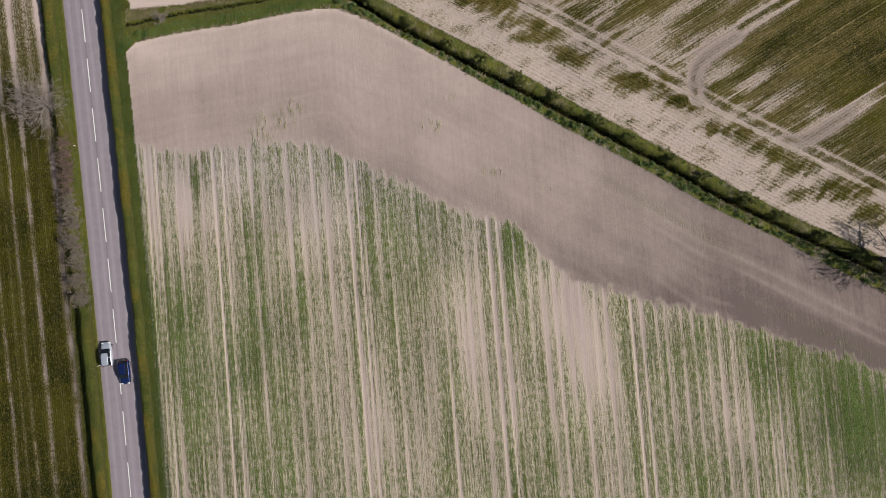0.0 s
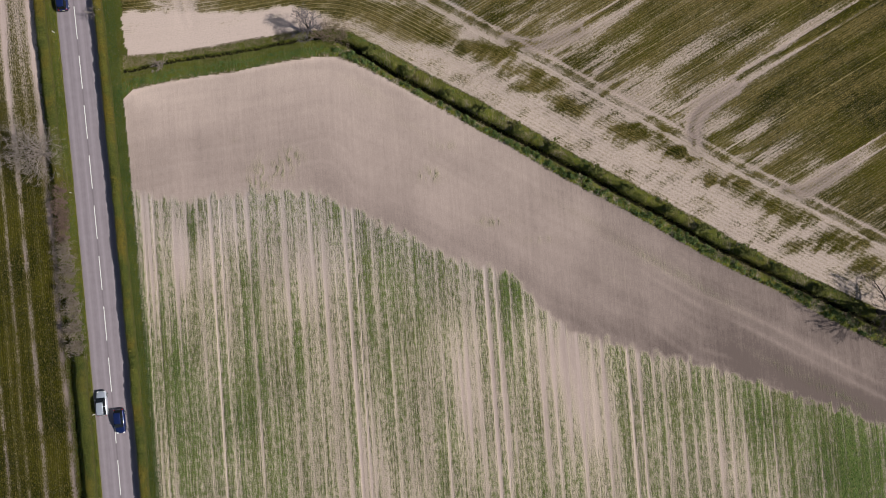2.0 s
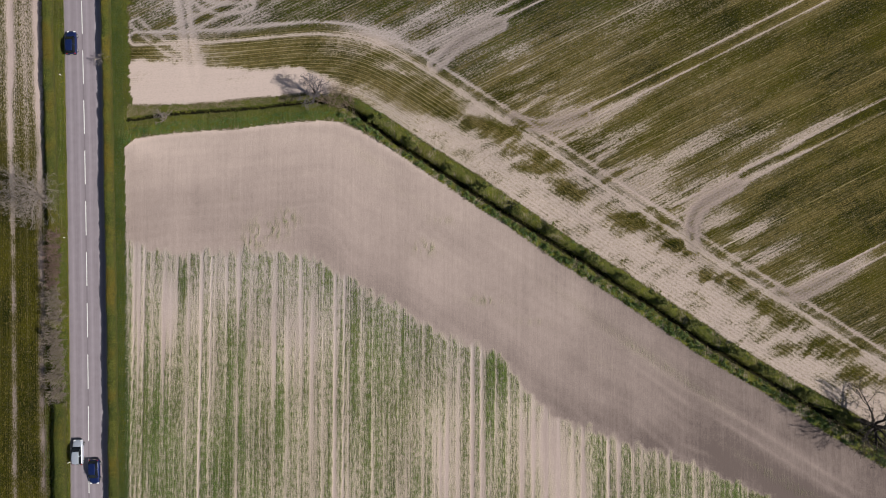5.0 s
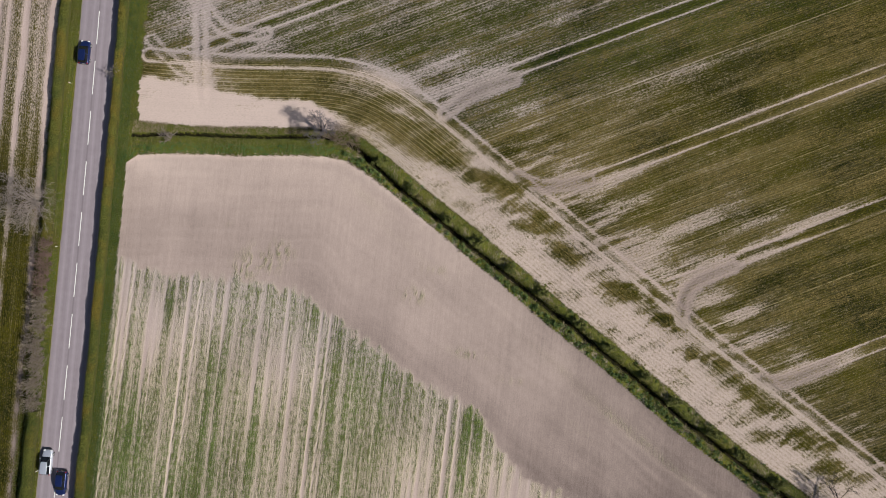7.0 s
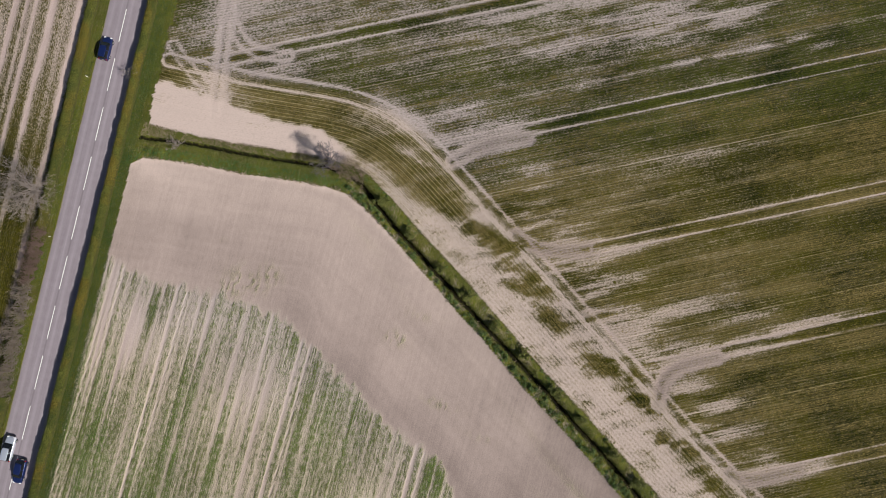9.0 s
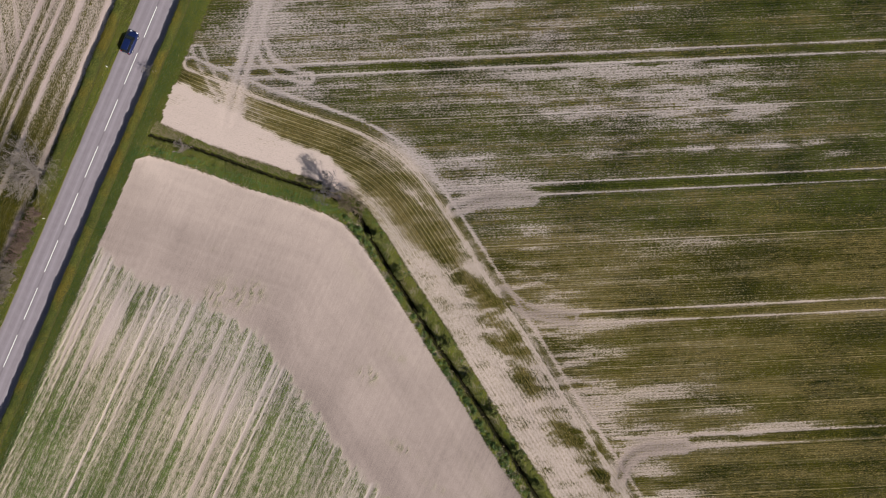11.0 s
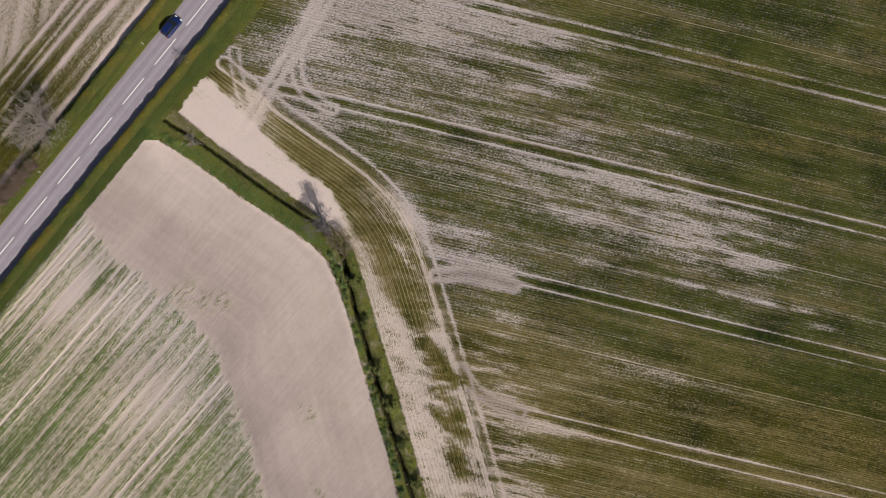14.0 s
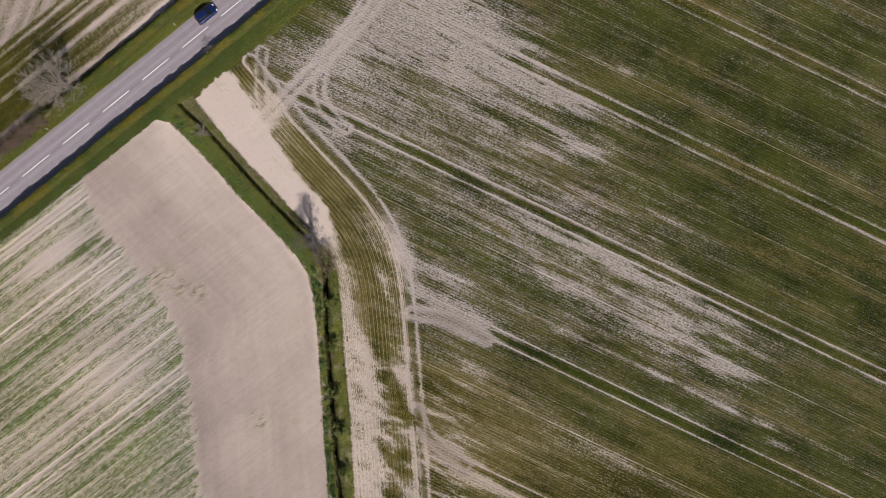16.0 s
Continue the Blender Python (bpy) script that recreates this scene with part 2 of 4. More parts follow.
def lay(x, y):
    """Everything about the ground at a place: height, crop cover, soil tone, and which land it is."""
    s = (x - road_x(y)) * 0.993
    top, ditch, upper, head = FIELD_TOP(x), DITCH(x), UPPER_EDGE(x), HEADLAND(x)
    flat = 1 / np.sqrt(1 + np.gradient(DITCH(np.linspace(-70, 110, 361)), 0.5)[np.clip(((x + 70) * 2).astype(int), 0, 360)] ** 2)
    wob = 0.5 * (fbm(x / 1.3, y / 1.3, 21) - 0.5)
    east = s > 0
    in_a = east & (y < top + 0.5 * wob) & (s > np.clip(6.55 + 0.014 * y, 6.0, 7.1) + 0.5 * wob)
    in_b = east & (y > upper + 0.7 * wob) & (s > 8.4 + 2.0 * (fbm(x / 1.0, y / 1.5, 33) - 0.5))
    in_c = s < -6.5 - 0.7 * step(0, 40, y) + 0.5 * wob
    # lower field
    va, ua = x + ROW_A * y, y
    edge = head + 1.3 * (vnoise(va / 0.7, va * 0, 5) - 0.5) + 1.2 * (vnoise(va / 3, va * 0, 6) - 0.5)
    drilled = step(0.9, -0.9, y - edge + 2.5 * (fbm(x / 1.2, y / 1.2, 7) - 0.5))
    st_a = stripes(va, ua, 11)
    bout = np.abs((va - TRAMS_A[2]) / 3.0 - np.round((va - TRAMS_A[2]) / 3.0)) * 3.0
    cov_a = 0.44 + 1.1 * patches(x, y, radians(94.7), PATCH_A + PATCH_A2) + 0.37 * st_a + 0.22 * (fbm(x / 5, y / 9, 41) - 0.5) - 0.35 * np.exp(-((bout / 0.2) ** 2)) * vnoise(va / 3, ua / 12, 43)
    tram_a = np.zeros(x.shape)
    for v0 in TRAMS_A:
        for g in (-0.85, 0.85):
            tram_a = np.maximum(tram_a, np.exp(-(((va - v0 - g) / 0.19) ** 2)))
    band = va + 0.35 * (vnoise(va / 2.2, ua / 40, 44) - 0.5)
    band = np.abs(band / 2.2 - np.round(band / 2.2)) * 2.2
    cov_a = cov_a + 0.12 - 0.36 * np.exp(-((band / 0.33) ** 2)) * (0.35 + 0.9 * vnoise(va / 2.2, ua / 18, 45)) - 0.6 * tram_a
    bare_a = 0.03 + patches(x, y, 0.0, [(p, q, b, a, v) for p, q, a, b, v in PATCH_W]) * step(0.36, 0.66, fbm(va / 0.5, ua / 1.5, 73)) * 1.1 + patches(x, y, radians(-28.5), STREAK_W) * 0.5 * (0.35 + 1.2 * fbm(x / 1.2, y / 1.2, 71)) + 0.05 * step(-12, 30, y - top + 14)
    press = np.zeros(x.shape)
    for off in (6.2, 8.3, 14.5, 16.6):          # wheel marks that follow the ditch
        press = np.maximum(press, np.exp(-(((y - top) * flat + off + 0.5 * (fbm(x / 14, x * 0 + off, 74) - 0.5)) / 0.4) ** 2) * step(20, 45, x) * vnoise(x / 5, x * 0 + off, 75))
    cover_a = drilled * cov_a + (1 - drilled) * bare_a
    d_head = y - head
    soil_a = 0.53 + 0.07 * (fbm(va / 3.0, ua / 9, 52) - 0.5) + 0.14 * (fbm(x / 7, y / 7, 51) - 0.5) + 0.16 * step(14, 1, -(y - top) * flat) * step(20, -30, x) - 0.42 * step(2, 64, x) + 0.12 * (fbm((y - top) * flat / 0.9, x / 22, 53) - 0.5) + 0.16 * (fbm((y - top) * flat / 3.5, x / 30, 54) - 0.5)
    soil_a = soil_a + 0.06 * (vnoise(va / 0.34, ua / 16, 58) - 0.5) - 0.16 * np.exp(-((d_head - 2) / 3.5) ** 2) * step(-60, 0, x) + 0.17 * press
    tone_a = drilled * (0.72 + 0.25 * st_a + 0.05 * tram_a - 0.22 * step(40, 80, x)) + (1 - drilled) * soil_a
    rim = np.exp(-(((y - top - wob) / 0.7) ** 2)) * step(4, -8, x) + 0.9 * np.exp(-(((x + 53.5) / 3) ** 2) - ((y - 38.8) / 1.6) ** 2)
    tone_a = tone_a + 0.25 * rim
    # upper field
    cb, sb = math.cos(DIR_B), math.sin(DIR_B)
    ub, vb = x * cb + y * sb, -x * sb + y * cb
    dt, at = to_line(x, y, TRACK_LINE)
    inner = step(-1.2, 1.2, dt)                 # beyond the headland track
    st_b = stripes(vb, ub, 61)
    st_h = stripes(dt, at, 81)
    streak = fbm(ub / 4.5, vb / 0.62, 59)
    thin = step(16, 0, dt) * step(-2, 12, x)
    cov_i = 0.90 - 0.72 * thin * step(0.40, 0.85, fbm(ub / 6, vb / 0.8, 67)) + 0.12 * step(14, 50, dt) - 0.20 * step(-24, -40, x) + 0.24 * st_b + patches(x, y, DIR_B, [(p, q, a, b * 1.15, v * 1.05) for p, q, a, b, v in PATCH_B]) * (0.55 + 1.9 * (fbm(ub / 4, vb / 0.6, 59) - 0.30)) + patches(x, y, DIR_B, [(p, q, a, b, v * 0.95) for p, q, a, b, v in PATCH_B2 + PATCH_B3]) * (0.55 + 2.6 * (streak - 0.34)) + 0.34 * (fbm(ub / 30, vb / 10, 64) - 0.5) + 0.40 * (fbm(ub / 9, vb / 1.3, 65) - 0.5) + 0.34 * (fbm(ub / 2.2, vb / 0.9, 60) - 0.5) + 0.16 * step(35, 85, x)
    reach = 4.0 + 4.5 * step(-9, 5, x)
    near_ditch = step(reach, reach - 3.0, (y - upper) * flat)
    cov_h = 0.59 - 0.17 * step(-8, 10, x) - 0.20 * near_ditch * step(-22, -8, x) + 0.30 * step(14, -4, x) * (1 - near_ditch) + 0.18 * st_h + patches(x, y, radians(-6), PATCH_H + PATCH_H2) * (0.45 + 1.3 * step(0.25, 0.75, fbm(ub / 2.0, vb / 0.8, 62))) + (0.95 - 0.45 * step(8, -6, x)) * (fbm(ub / 3.2, vb / 1.3, 66) - 0.5)
    corner = step(-19, -23.5, x) * step(0.7, -0.7, y - 54.2 - 1.2 * np.exp(-(((x + 28) / 4) ** 2)) - 1.6 * (fbm(x / 1.5, y / 2.5, 35) - 0.5)) * step(-63, -57, x)
    cov_h = cov_h - 0.85 * corner + 0.10 * step(-22, -26, x) * step(-40, -34, x) * (1 - corner)
    cov_h = np.where(x < -40, cov_h - 0.02 - 0.3 * np.exp(-(((x + 47) / 5) ** 2)), cov_h)
    cover_b = inner * cov_i + (1 - inner) * cov_h
    cover_b = cover_b + (0.14 - 0.08 * corner) * step(15, 8.5, s + 4 * (fbm(x / 1.5, y / 2.5, 34) - 0.5))
    pale, seam = np.zeros(x.shape), np.full(x.shape, 9.0)
    for v0 in TRAMS_B:
        start = 1.4 if v0 < 70 else 0.8
        gone = step(start, start + 2, dt) if v0 < 90 else step(-46, -40, x)
        for g in (-1.03, 1.03):
            pale = np.maximum(pale, gone * (0.8 * np.exp(-(((vb - v0 - g) / 0.24) ** 2))) * (0.7 + 0.5 * vnoise(ub / 3, vb * 0 + v0 + g, 70)))
        for off in (6.0, 13.5):                 # seams between two passes of the drill
            off = vb - v0 - off + 0.08 * (vnoise(ub / 12, vb * 0 + v0, 68) - 0.5)
            seam = np.where(np.abs(off) < np.abs(seam), off, seam)
        cover_b = cover_b + 0.34 * gone * np.exp(-(((vb - v0) / 0.55) ** 2))
    for g, wide in ((-1.1, 0.32), (1.1, 0.32)):
        pale = np.maximum(pale, 0.95 * np.exp(-(((dt - g) / wide) ** 2)) * (0.65 + 0.6 * vnoise(at / 3, at * 0 + g, 72)))
    turn_out = np.exp(-(((x + 13) / 7.5) ** 2) - ((y - 62.6) / 3.4) ** 2)
    pale = np.maximum(pale, 0.85 * turn_out * np.exp(-(((dt) / 2.5) ** 2)))
    # the cross track by the road end, where the tractor turns
    packed = np.zeros(x.shape)
    for line, wide, power in CROSS:
        dc, _ = to_line(x, y, line, 12.0)
        for g in (-0.9, 0.9):
            pale = np.maximum(pale, power * np.exp(-(((dc - g) / wide) ** 2)))
        packed = np.maximum(packed, np.exp(-((dc / 1.6) ** 2)))
    cover_b = cover_b - 0.95 * pale
    tone_b = 0.74 + 0.10 * near_ditch + 0.25 * corner + 0.2 * st_h * (1 - inner) - 0.38 * packed * step(-10, 5, x) - 0.45 * step(0.5, 1.0, cover_b)
    # field over the road, drilled along it
    st_c = stripes(s, y, 91)
    cov_c = 0.99 + 0.25 * st_c
    for s0, wide, power in ((-7.95, 0.8, 1.15), (-10.4, 0.6, 0.3), (-13.0, 0.62, 1.0), (-16.0, 0.42, 0.8), (-17.6, 0.3, 0.6), (-19.5, 0.45, 0.9), (-22.5, 0.4, 0.5), (-26, 0.4, 0.5)):
        cov_c = cov_c - power * np.exp(-(((s - s0 - 0.25 * (vnoise(y / 9, y * 0 + s0, 3) - 0.5)) / wide) ** 2)) * (0.55 + 0.6 * vnoise(y / 2.0, s / 1.0, 92))
    cov_c = cov_c + 0.36 - 0.80 * step(8, 58, y)
    far = step(-20.2, -20.8, s) * step(15, 22, y)
    cov_c = cov_c * (1 - far) + far * (0.42 + 0.5 * stripes(x * 0.8 + y * 0.6, y, 95))
    tone_c = 0.42 + 0.28 * step(5, 45, y) + 0.2 * st_c - 0.22 * step(-11, -10, s) * step(48, 30, y)
    d = (y - ditch) * flat
    past = step(-21, -17, x)                    # beyond the bend the ditch is deeper, with a raised far bank
    # put together
    cover = np.where(in_a, cover_a, np.where(in_b, cover_b, np.where(in_c, cov_c, 0.93 - past * east * (0.45 * step(0.15, -0.2, d) * step(0.45, 0.7, fbm(x / 1.1, y / 1.1, 19)) + 0.30 * step(0.2, 0.6, d) * step(0.5, 0.7, fbm(x / 1.6, y / 1.6, 20))))))
    tone = np.where(in_a, tone_a, np.where(in_b, tone_b, np.where(in_c, tone_c, 0.5)))
    verge = ~(in_a | in_b | in_c)
    # heights
    deep = (0.75 + 0.45 * past) * step(-58.5, -55.5, x)
    gap = 1 - np.exp(-(((x + 20.3) / 2.0) ** 2))
    wide = 0.34 + 0.12 * past + 0.16 * past * (fbm(x / 1.7, y / 1.7, 17) - 0.4)
    z = -deep * gap * np.exp(-((np.abs(d) / wide) ** 3)) * east
    z = z + past * 0.38 * np.exp(-(((d - 1.35) / 0.75) ** 2)) * (0.75 + 0.5 * vnoise(x / 2.2, y / 2.2, 18)) * east * step(-19, -15, x)
    z = z + 0.05 * (fbm(x / 9, y / 9, 55) - 0.5) + (0.14 + 0.16 * (np.abs(d) < 4.5)) * (fbm(x / 1.1, y / 1.1, 56) - 0.5) * verge * (np.abs(s) > 5) + 0.06 * np.clip(cover, 0, 1) * vnoise(x / 0.5, y / 0.5, 57)
    z = z - 0.05 * tram_a * drilled * in_a - 0.06 * pale * in_b
    z = np.where(np.abs(s) < 4.2, -0.06, z)
    # mask for the shadow line painted along the ditch bed
    bed_shade = np.exp(-((np.abs(d) / (0.9 * wide)) ** 4)) * (deep * gap > 0.25) * east
    cover = np.clip(cover, np.where(in_b, 0.17 + 0.16 * inner * (1 - pale) + 0.06 * (1 - inner) - 0.12 * corner, 0.0), 1.45) * (1 - 0.9 * bed_shade)
    row_v = np.where(in_a, va, np.where(in_b, np.where(dt > 0, vb, dt), s))
    row_u = np.where(in_b, np.where(dt > 0, ub, at), y)
    lay.rows = (row_v, row_u, bed_shade, in_b * step(0.6, -0.6, dt), in_b * step(0.6, -0.6, dt) * step(16, -6, x), in_b * inner * step(38, 52, vb) + 0.85 * drilled * in_a * step(-6, 18, y + 0.15 * x), np.where(in_b & (dt > 1.5), seam, 9.0))
    return z, cover, tone, in_a * 1.0, in_b * 1.0, in_c * 1.0, verge * 1.0, s


CROSS = [(smooth_line(np.array([(-57.5, 92), (-53.8, 84), (-50.5, 73), (-48.8, 64), (-47.2, 57), (-45.5, 51.5)]), spacing=1.5), 0.75, 0.8),
         (smooth_line(np.array([(-57.8, 88), (-54.0, 80), (-50.0, 70), (-46.3, 64.6), (-42, 63.6), (-36, 66.8)]), spacing=1.5), 0.45, 0.7),
         (smooth_line(np.array([(-57.2, 60.8), (-53, 57.5), (-48.5, 55), (-44, 54.8)]), spacing=1.5), 0.4, 0.5),
         (smooth_line(np.array([(46.2, 29.8), (45.3, 33.4), (46.2, 36.2), (49, 38.4), (53.5, 41.2)]), 2, 0.8), 0.6, 0.9),
         (smooth_line(np.array([(12, 49.5), (15.5, 48.6), (19.5, 49), (25, 51.5)]), 2, 0.8), 0.4, 0.6),
         (smooth_line(np.array([(-3, 58), (-1.1, 59.8), (0.3, 62.0), (3.8, 64.5), (8.5, 66.8)]), 2, 0.8), 0.6, 0.8),
         (smooth_line(np.array([(62, 22.3), (66, 22.4), (70, 24.8), (74, 27.5)]), 2, 0.8), 0.4, 0.6)]

# ---- materials ----


def shader(name, rough=0.9):
    m = bpy.data.materials.new(name)
    m.use_nodes = True
    nt = m.node_tree
    b = nt.nodes["Principled BSDF"]
    b.inputs["Roughness"].default_value = rough
    b.inputs["Specular IOR Level"].default_value = 0.25
    return m, nt, b


def num(nt, op, a, b=None, c=None, clamp=False):
    n = nt.nodes.new("ShaderNodeMath")
    n.operation, n.use_clamp = op, clamp
    for k, v in enumerate((a, b, c)):
        if v is None:
            continue
        if isinstance(v, (int, float)):
            n.inputs[k].default_value = v
        else:
            nt.links.new(v, n.inputs[k])
    return n.outputs[0]


def mix(nt, fac, a, b, blend="MIX"):
    n = nt.nodes.new("ShaderNodeMix")
    n.data_type, n.blend_type = "RGBA", blend
    for key, v in ((0, fac), (6, a), (7, b)):
        if isinstance(v, (int, float)):
            n.inputs[key].default_value = v
        elif isinstance(v, tuple):
            n.inputs[key].default_value = (*v, 1)
        else:
            nt.links.new(v, n.inputs[key])
    return n.outputs[2]


def noise_tex(nt, scale, detail=3.0, rough=0.55, vector=None):
    n = nt.nodes.new("ShaderNodeTexNoise")
    n.inputs["Scale"].default_value, n.inputs["Detail"].default_value, n.inputs["Roughness"].default_value = scale, detail, rough
    if vector is not None:
        nt.links.new(vector, n.inputs["Vector"])
    return n.outputs[0]


def bump(nt, bsdf, height, strength, distance):
    n = nt.nodes.new("ShaderNodeBump")
    n.inputs["Strength"].default_value, n.inputs["Distance"].default_value = strength, distance
    nt.links.new(height, n.inputs["Height"])
    nt.links.new(n.outputs[0], bsdf.inputs["Normal"])


def attr(nt, name, out="Fac"):
    n = nt.nodes.new("ShaderNodeAttribute")
    n.attribute_name = name
    return n.outputs[out]


def coords(nt):
    return nt.nodes.new("ShaderNodeTexCoord").outputs["Object"]


def stretched(nt, vector, angle, along, across):
    """Coordinates turned by angle and squeezed, for grain along the rows."""
    n = nt.nodes.new("ShaderNodeMapping")
    n.vector_type = "TEXTURE"
    n.inputs["Rotation"].default_value = (0, 0, angle)
    n.inputs["Scale"].default_value = (along, across, 1)
    nt.links.new(vector, n.inputs["Vector"])
    return n.outputs[0]


def ground_material():
    m, nt, b = shader("field_soil_and_crop", 0.95)
    b.inputs["Specular IOR Level"].default_value = 0.08
    p = coords(nt)
    cover, tone = attr(nt, "cover"), attr(nt, "tone")
    in_a, in_b, verge, bed_shade = attr(nt, "lower_field"), attr(nt, "upper_field"), attr(nt, "verge"), attr(nt, "bed_shade")
    row_v, row_u, turnrow = attr(nt, "row_v"), attr(nt, "row_u"), attr(nt, "turnrow")

    def rows(across, along, detail=2.0):
        c = nt.nodes.new("ShaderNodeCombineXYZ")
        nt.links.new(num(nt, "MULTIPLY", row_v, 1 / across), c.inputs[0])
        nt.links.new(num(nt, "MULTIPLY", row_u, 1 / along), c.inputs[1])
        return noise_tex(nt, 1.0, detail, 0.6, c.outputs[0])

    fine = noise_tex(nt, 4.6, 3, 0.66, p)
    clump = noise_tex(nt, 1.25, 3, 0.6, p)
    broad = noise_tex(nt, 0.09, 3, 0.5, p)
    grain = rows(0.42, 1.5)
    swath = rows(3.5, 30.0, 3.0)
    fleck = rows(0.20, 0.42, 3.0)
    thread = rows(0.24, 14.0, 1.0)
    drill = num(nt, "SINE", num(nt, "MULTIPLY", num(nt, "MULTIPLY_ADD", clump, 0.10, row_v), num(nt, "MULTIPLY_ADD", turnrow, 2 * math.pi / 0.66 - 2 * math.pi / 0.52, 2 * math.pi / 0.52)))
    # crop or bare soil: nothing sprouts where nothing was sown
    wild = num(nt, "SUBTRACT", 1.0, in_a)
    off = lambda v: num(nt, "SUBTRACT", v, 0.5)
    loose = num(nt, "MULTIPLY_ADD", cover, 2.0, 0.06, clamp=True)
    q = num(nt, "MULTIPLY", off(fine), num(nt, "MULTIPLY_ADD", wild, 0.45, 0.90))
    q = num(nt, "MULTIPLY_ADD", off(fleck), num(nt, "MULTIPLY_ADD", wild, 2.1, 0.65), q)
    q = num(nt, "MULTIPLY_ADD", off(clump), 1.1, q)
    q = num(nt, "MULTIPLY_ADD", off(grain), num(nt, "MULTIPLY_ADD", in_a, 0.5, 0.85), q)
    q = num(nt, "MULTIPLY_ADD", off(thread), num(nt, "MULTIPLY_ADD", in_a, 0.20, 0.60), q)
    q = num(nt, "MULTIPLY_ADD", drill, num(nt, "MULTIPLY_ADD", in_b, 0.10, 0.04), q)
    k = num(nt, "MULTIPLY_ADD", q, loose, cover)
    furrow = num(nt, "MULTIPLY", num(nt, "SUBTRACT", drill, 0.25, clamp=True), num(nt, "MULTIPLY", attr(nt, "bend"), -0.95))
    k = num(nt, "ADD", k, num(nt, "MULTIPLY", furrow, num(nt, "MULTIPLY", num(nt, "MULTIPLY", loose, loose), num(nt, "MULTIPLY", broad, 2.0))))
    thin = num(nt, "SUBTRACT", 1.0, num(nt, "MULTIPLY", num(nt, "ABSOLUTE", attr(nt, "seam")), 8.0), clamp=True)
    k = num(nt, "SUBTRACT", k, num(nt, "MULTIPLY", num(nt, "MULTIPLY", thin, num(nt, "SUBTRACT", grain, 0.30, clamp=True)), 3.6))
    ramp = nt.nodes.new("ShaderNodeMapRange")
    ramp.interpolation_type = "SMOOTHSTEP"
    nt.links.new(k, ramp.inputs[0])
    nt.links.new(num(nt, "MULTIPLY_ADD", wild, -0.05, 0.04), ramp.inputs[1])
    nt.links.new(num(nt, "MULTIPLY_ADD", wild, 0.02, 1.06), ramp.inputs[2])
    grown = ramp.outputs[0]
    # soil: damp and mauve to dry and pale, rougher where it was drilled
    rough = num(nt, "MULTIPLY_ADD", loose, 0.7, 0.32)
    t = num(nt, "MULTIPLY", off(grain), 0.40)
    t = num(nt, "MULTIPLY_ADD", off(thread), 0.40, t)
    t = num(nt, "MULTIPLY_ADD", off(clump), 0.45, t)
    t = num(nt, "MULTIPLY_ADD", off(fine), 1.1, t)
    t = num(nt, "MULTIPLY_ADD", t, rough, tone)
    t = num(nt, "MULTIPLY_ADD", off(broad), 0.4, t, clamp=True)
    dry = mix(nt, num(nt, "MULTIPLY_ADD", wild, -0.3, loose, clamp=True), (0.57, 0.452, 0.410), SOIL_DRY)
    dry = mix(nt, num(nt, "MULTIPLY", attr(nt, "mauve"), 0.9), dry, (0.53, 0.455, 0.43))
    soil = mix(nt, t, SOIL_DAMP, dry)
    soil = mix(nt, num(nt, "MULTIPLY", turnrow, num(nt, "MULTIPLY", fleck, 0.75)), soil, mix(nt, fine, (0.45, 0.352, 0.285), (0.63, 0.54, 0.475)))
    # straw and dead leaf between standing plants
    litter = num(nt, "MULTIPLY", num(nt, "MULTIPLY", num(nt, "SUBTRACT", cover, 0.48, clamp=True), 2.2, clamp=True), num(nt, "MULTIPLY_ADD", attr(nt, "mauve"), -0.55, wild, clamp=True))
    soil = mix(nt, litter, soil, mix(nt, fleck, (0.15, 0.115, 0.040), (0.46, 0.385, 0.215)))
    # shade in the ditch, put into the soil colour as near-black
    soil = mix(nt, num(nt, "MULTIPLY", bed_shade, 3.0, clamp=True), soil, mix(nt, num(nt, "MULTIPLY", fine, clump), (0.004, 0.004, 0.003), (0.034, 0.026, 0.014)))
    # leaves
    g = num(nt, "MULTIPLY_ADD", num(nt, "SUBTRACT", clump, 0.5), 1.6, num(nt, "MULTIPLY_ADD", num(nt, "SUBTRACT", broad, 0.5), 2.4, 0.5))
    g = num(nt, "MULTIPLY_ADD", num(nt, "SUBTRACT", fine, 0.5), 1.6, g)
    g = num(nt, "MULTIPLY_ADD", off(fleck), 2.8, g, clamp=True)
    leaf_a = mix(nt, num(nt, "MULTIPLY_ADD", off(swath), 2.2, 0.85, clamp=True), mix(nt, g, (0.056, 0.066, 0.022), (0.150, 0.140, 0.062)), mix(nt, g, (0.042, 0.080, 0.014), (0.120, 0.165, 0.044)))
    leaf_b = mix(nt, g, (0.007, 0.012, 0.0015), (0.070, 0.064, 0.006))
    leaf_b = mix(nt, attr(nt, "mauve"), leaf_b, mix(nt, g, (0.007, 0.015, 0.002), (0.064, 0.072, 0.011)))
    leaf_v = mix(nt, g, (0.048, 0.072, 0.010), (0.142, 0.146, 0.022))
    leaf = mix(nt, verge, mix(nt, in_a, leaf_b, leaf_a), leaf_v)
    brown = num(nt, "MULTIPLY_ADD", off(swath), 1.5, num(nt, "MULTIPLY_ADD", attr(nt, "mauve"), -0.14, 0.12))
    dead = num(nt, "MULTIPLY", num(nt, "ADD", num(nt, "MULTIPLY_ADD", off(fleck), 0.7, off(grain)), num(nt, "MULTIPLY", brown, in_b), clamp=True), 2.4, clamp=True)
    dead = num(nt, "MULTIPLY", dead, num(nt, "SUBTRACT", 1.0, num(nt, "MULTIPLY", verge, 0.75)))
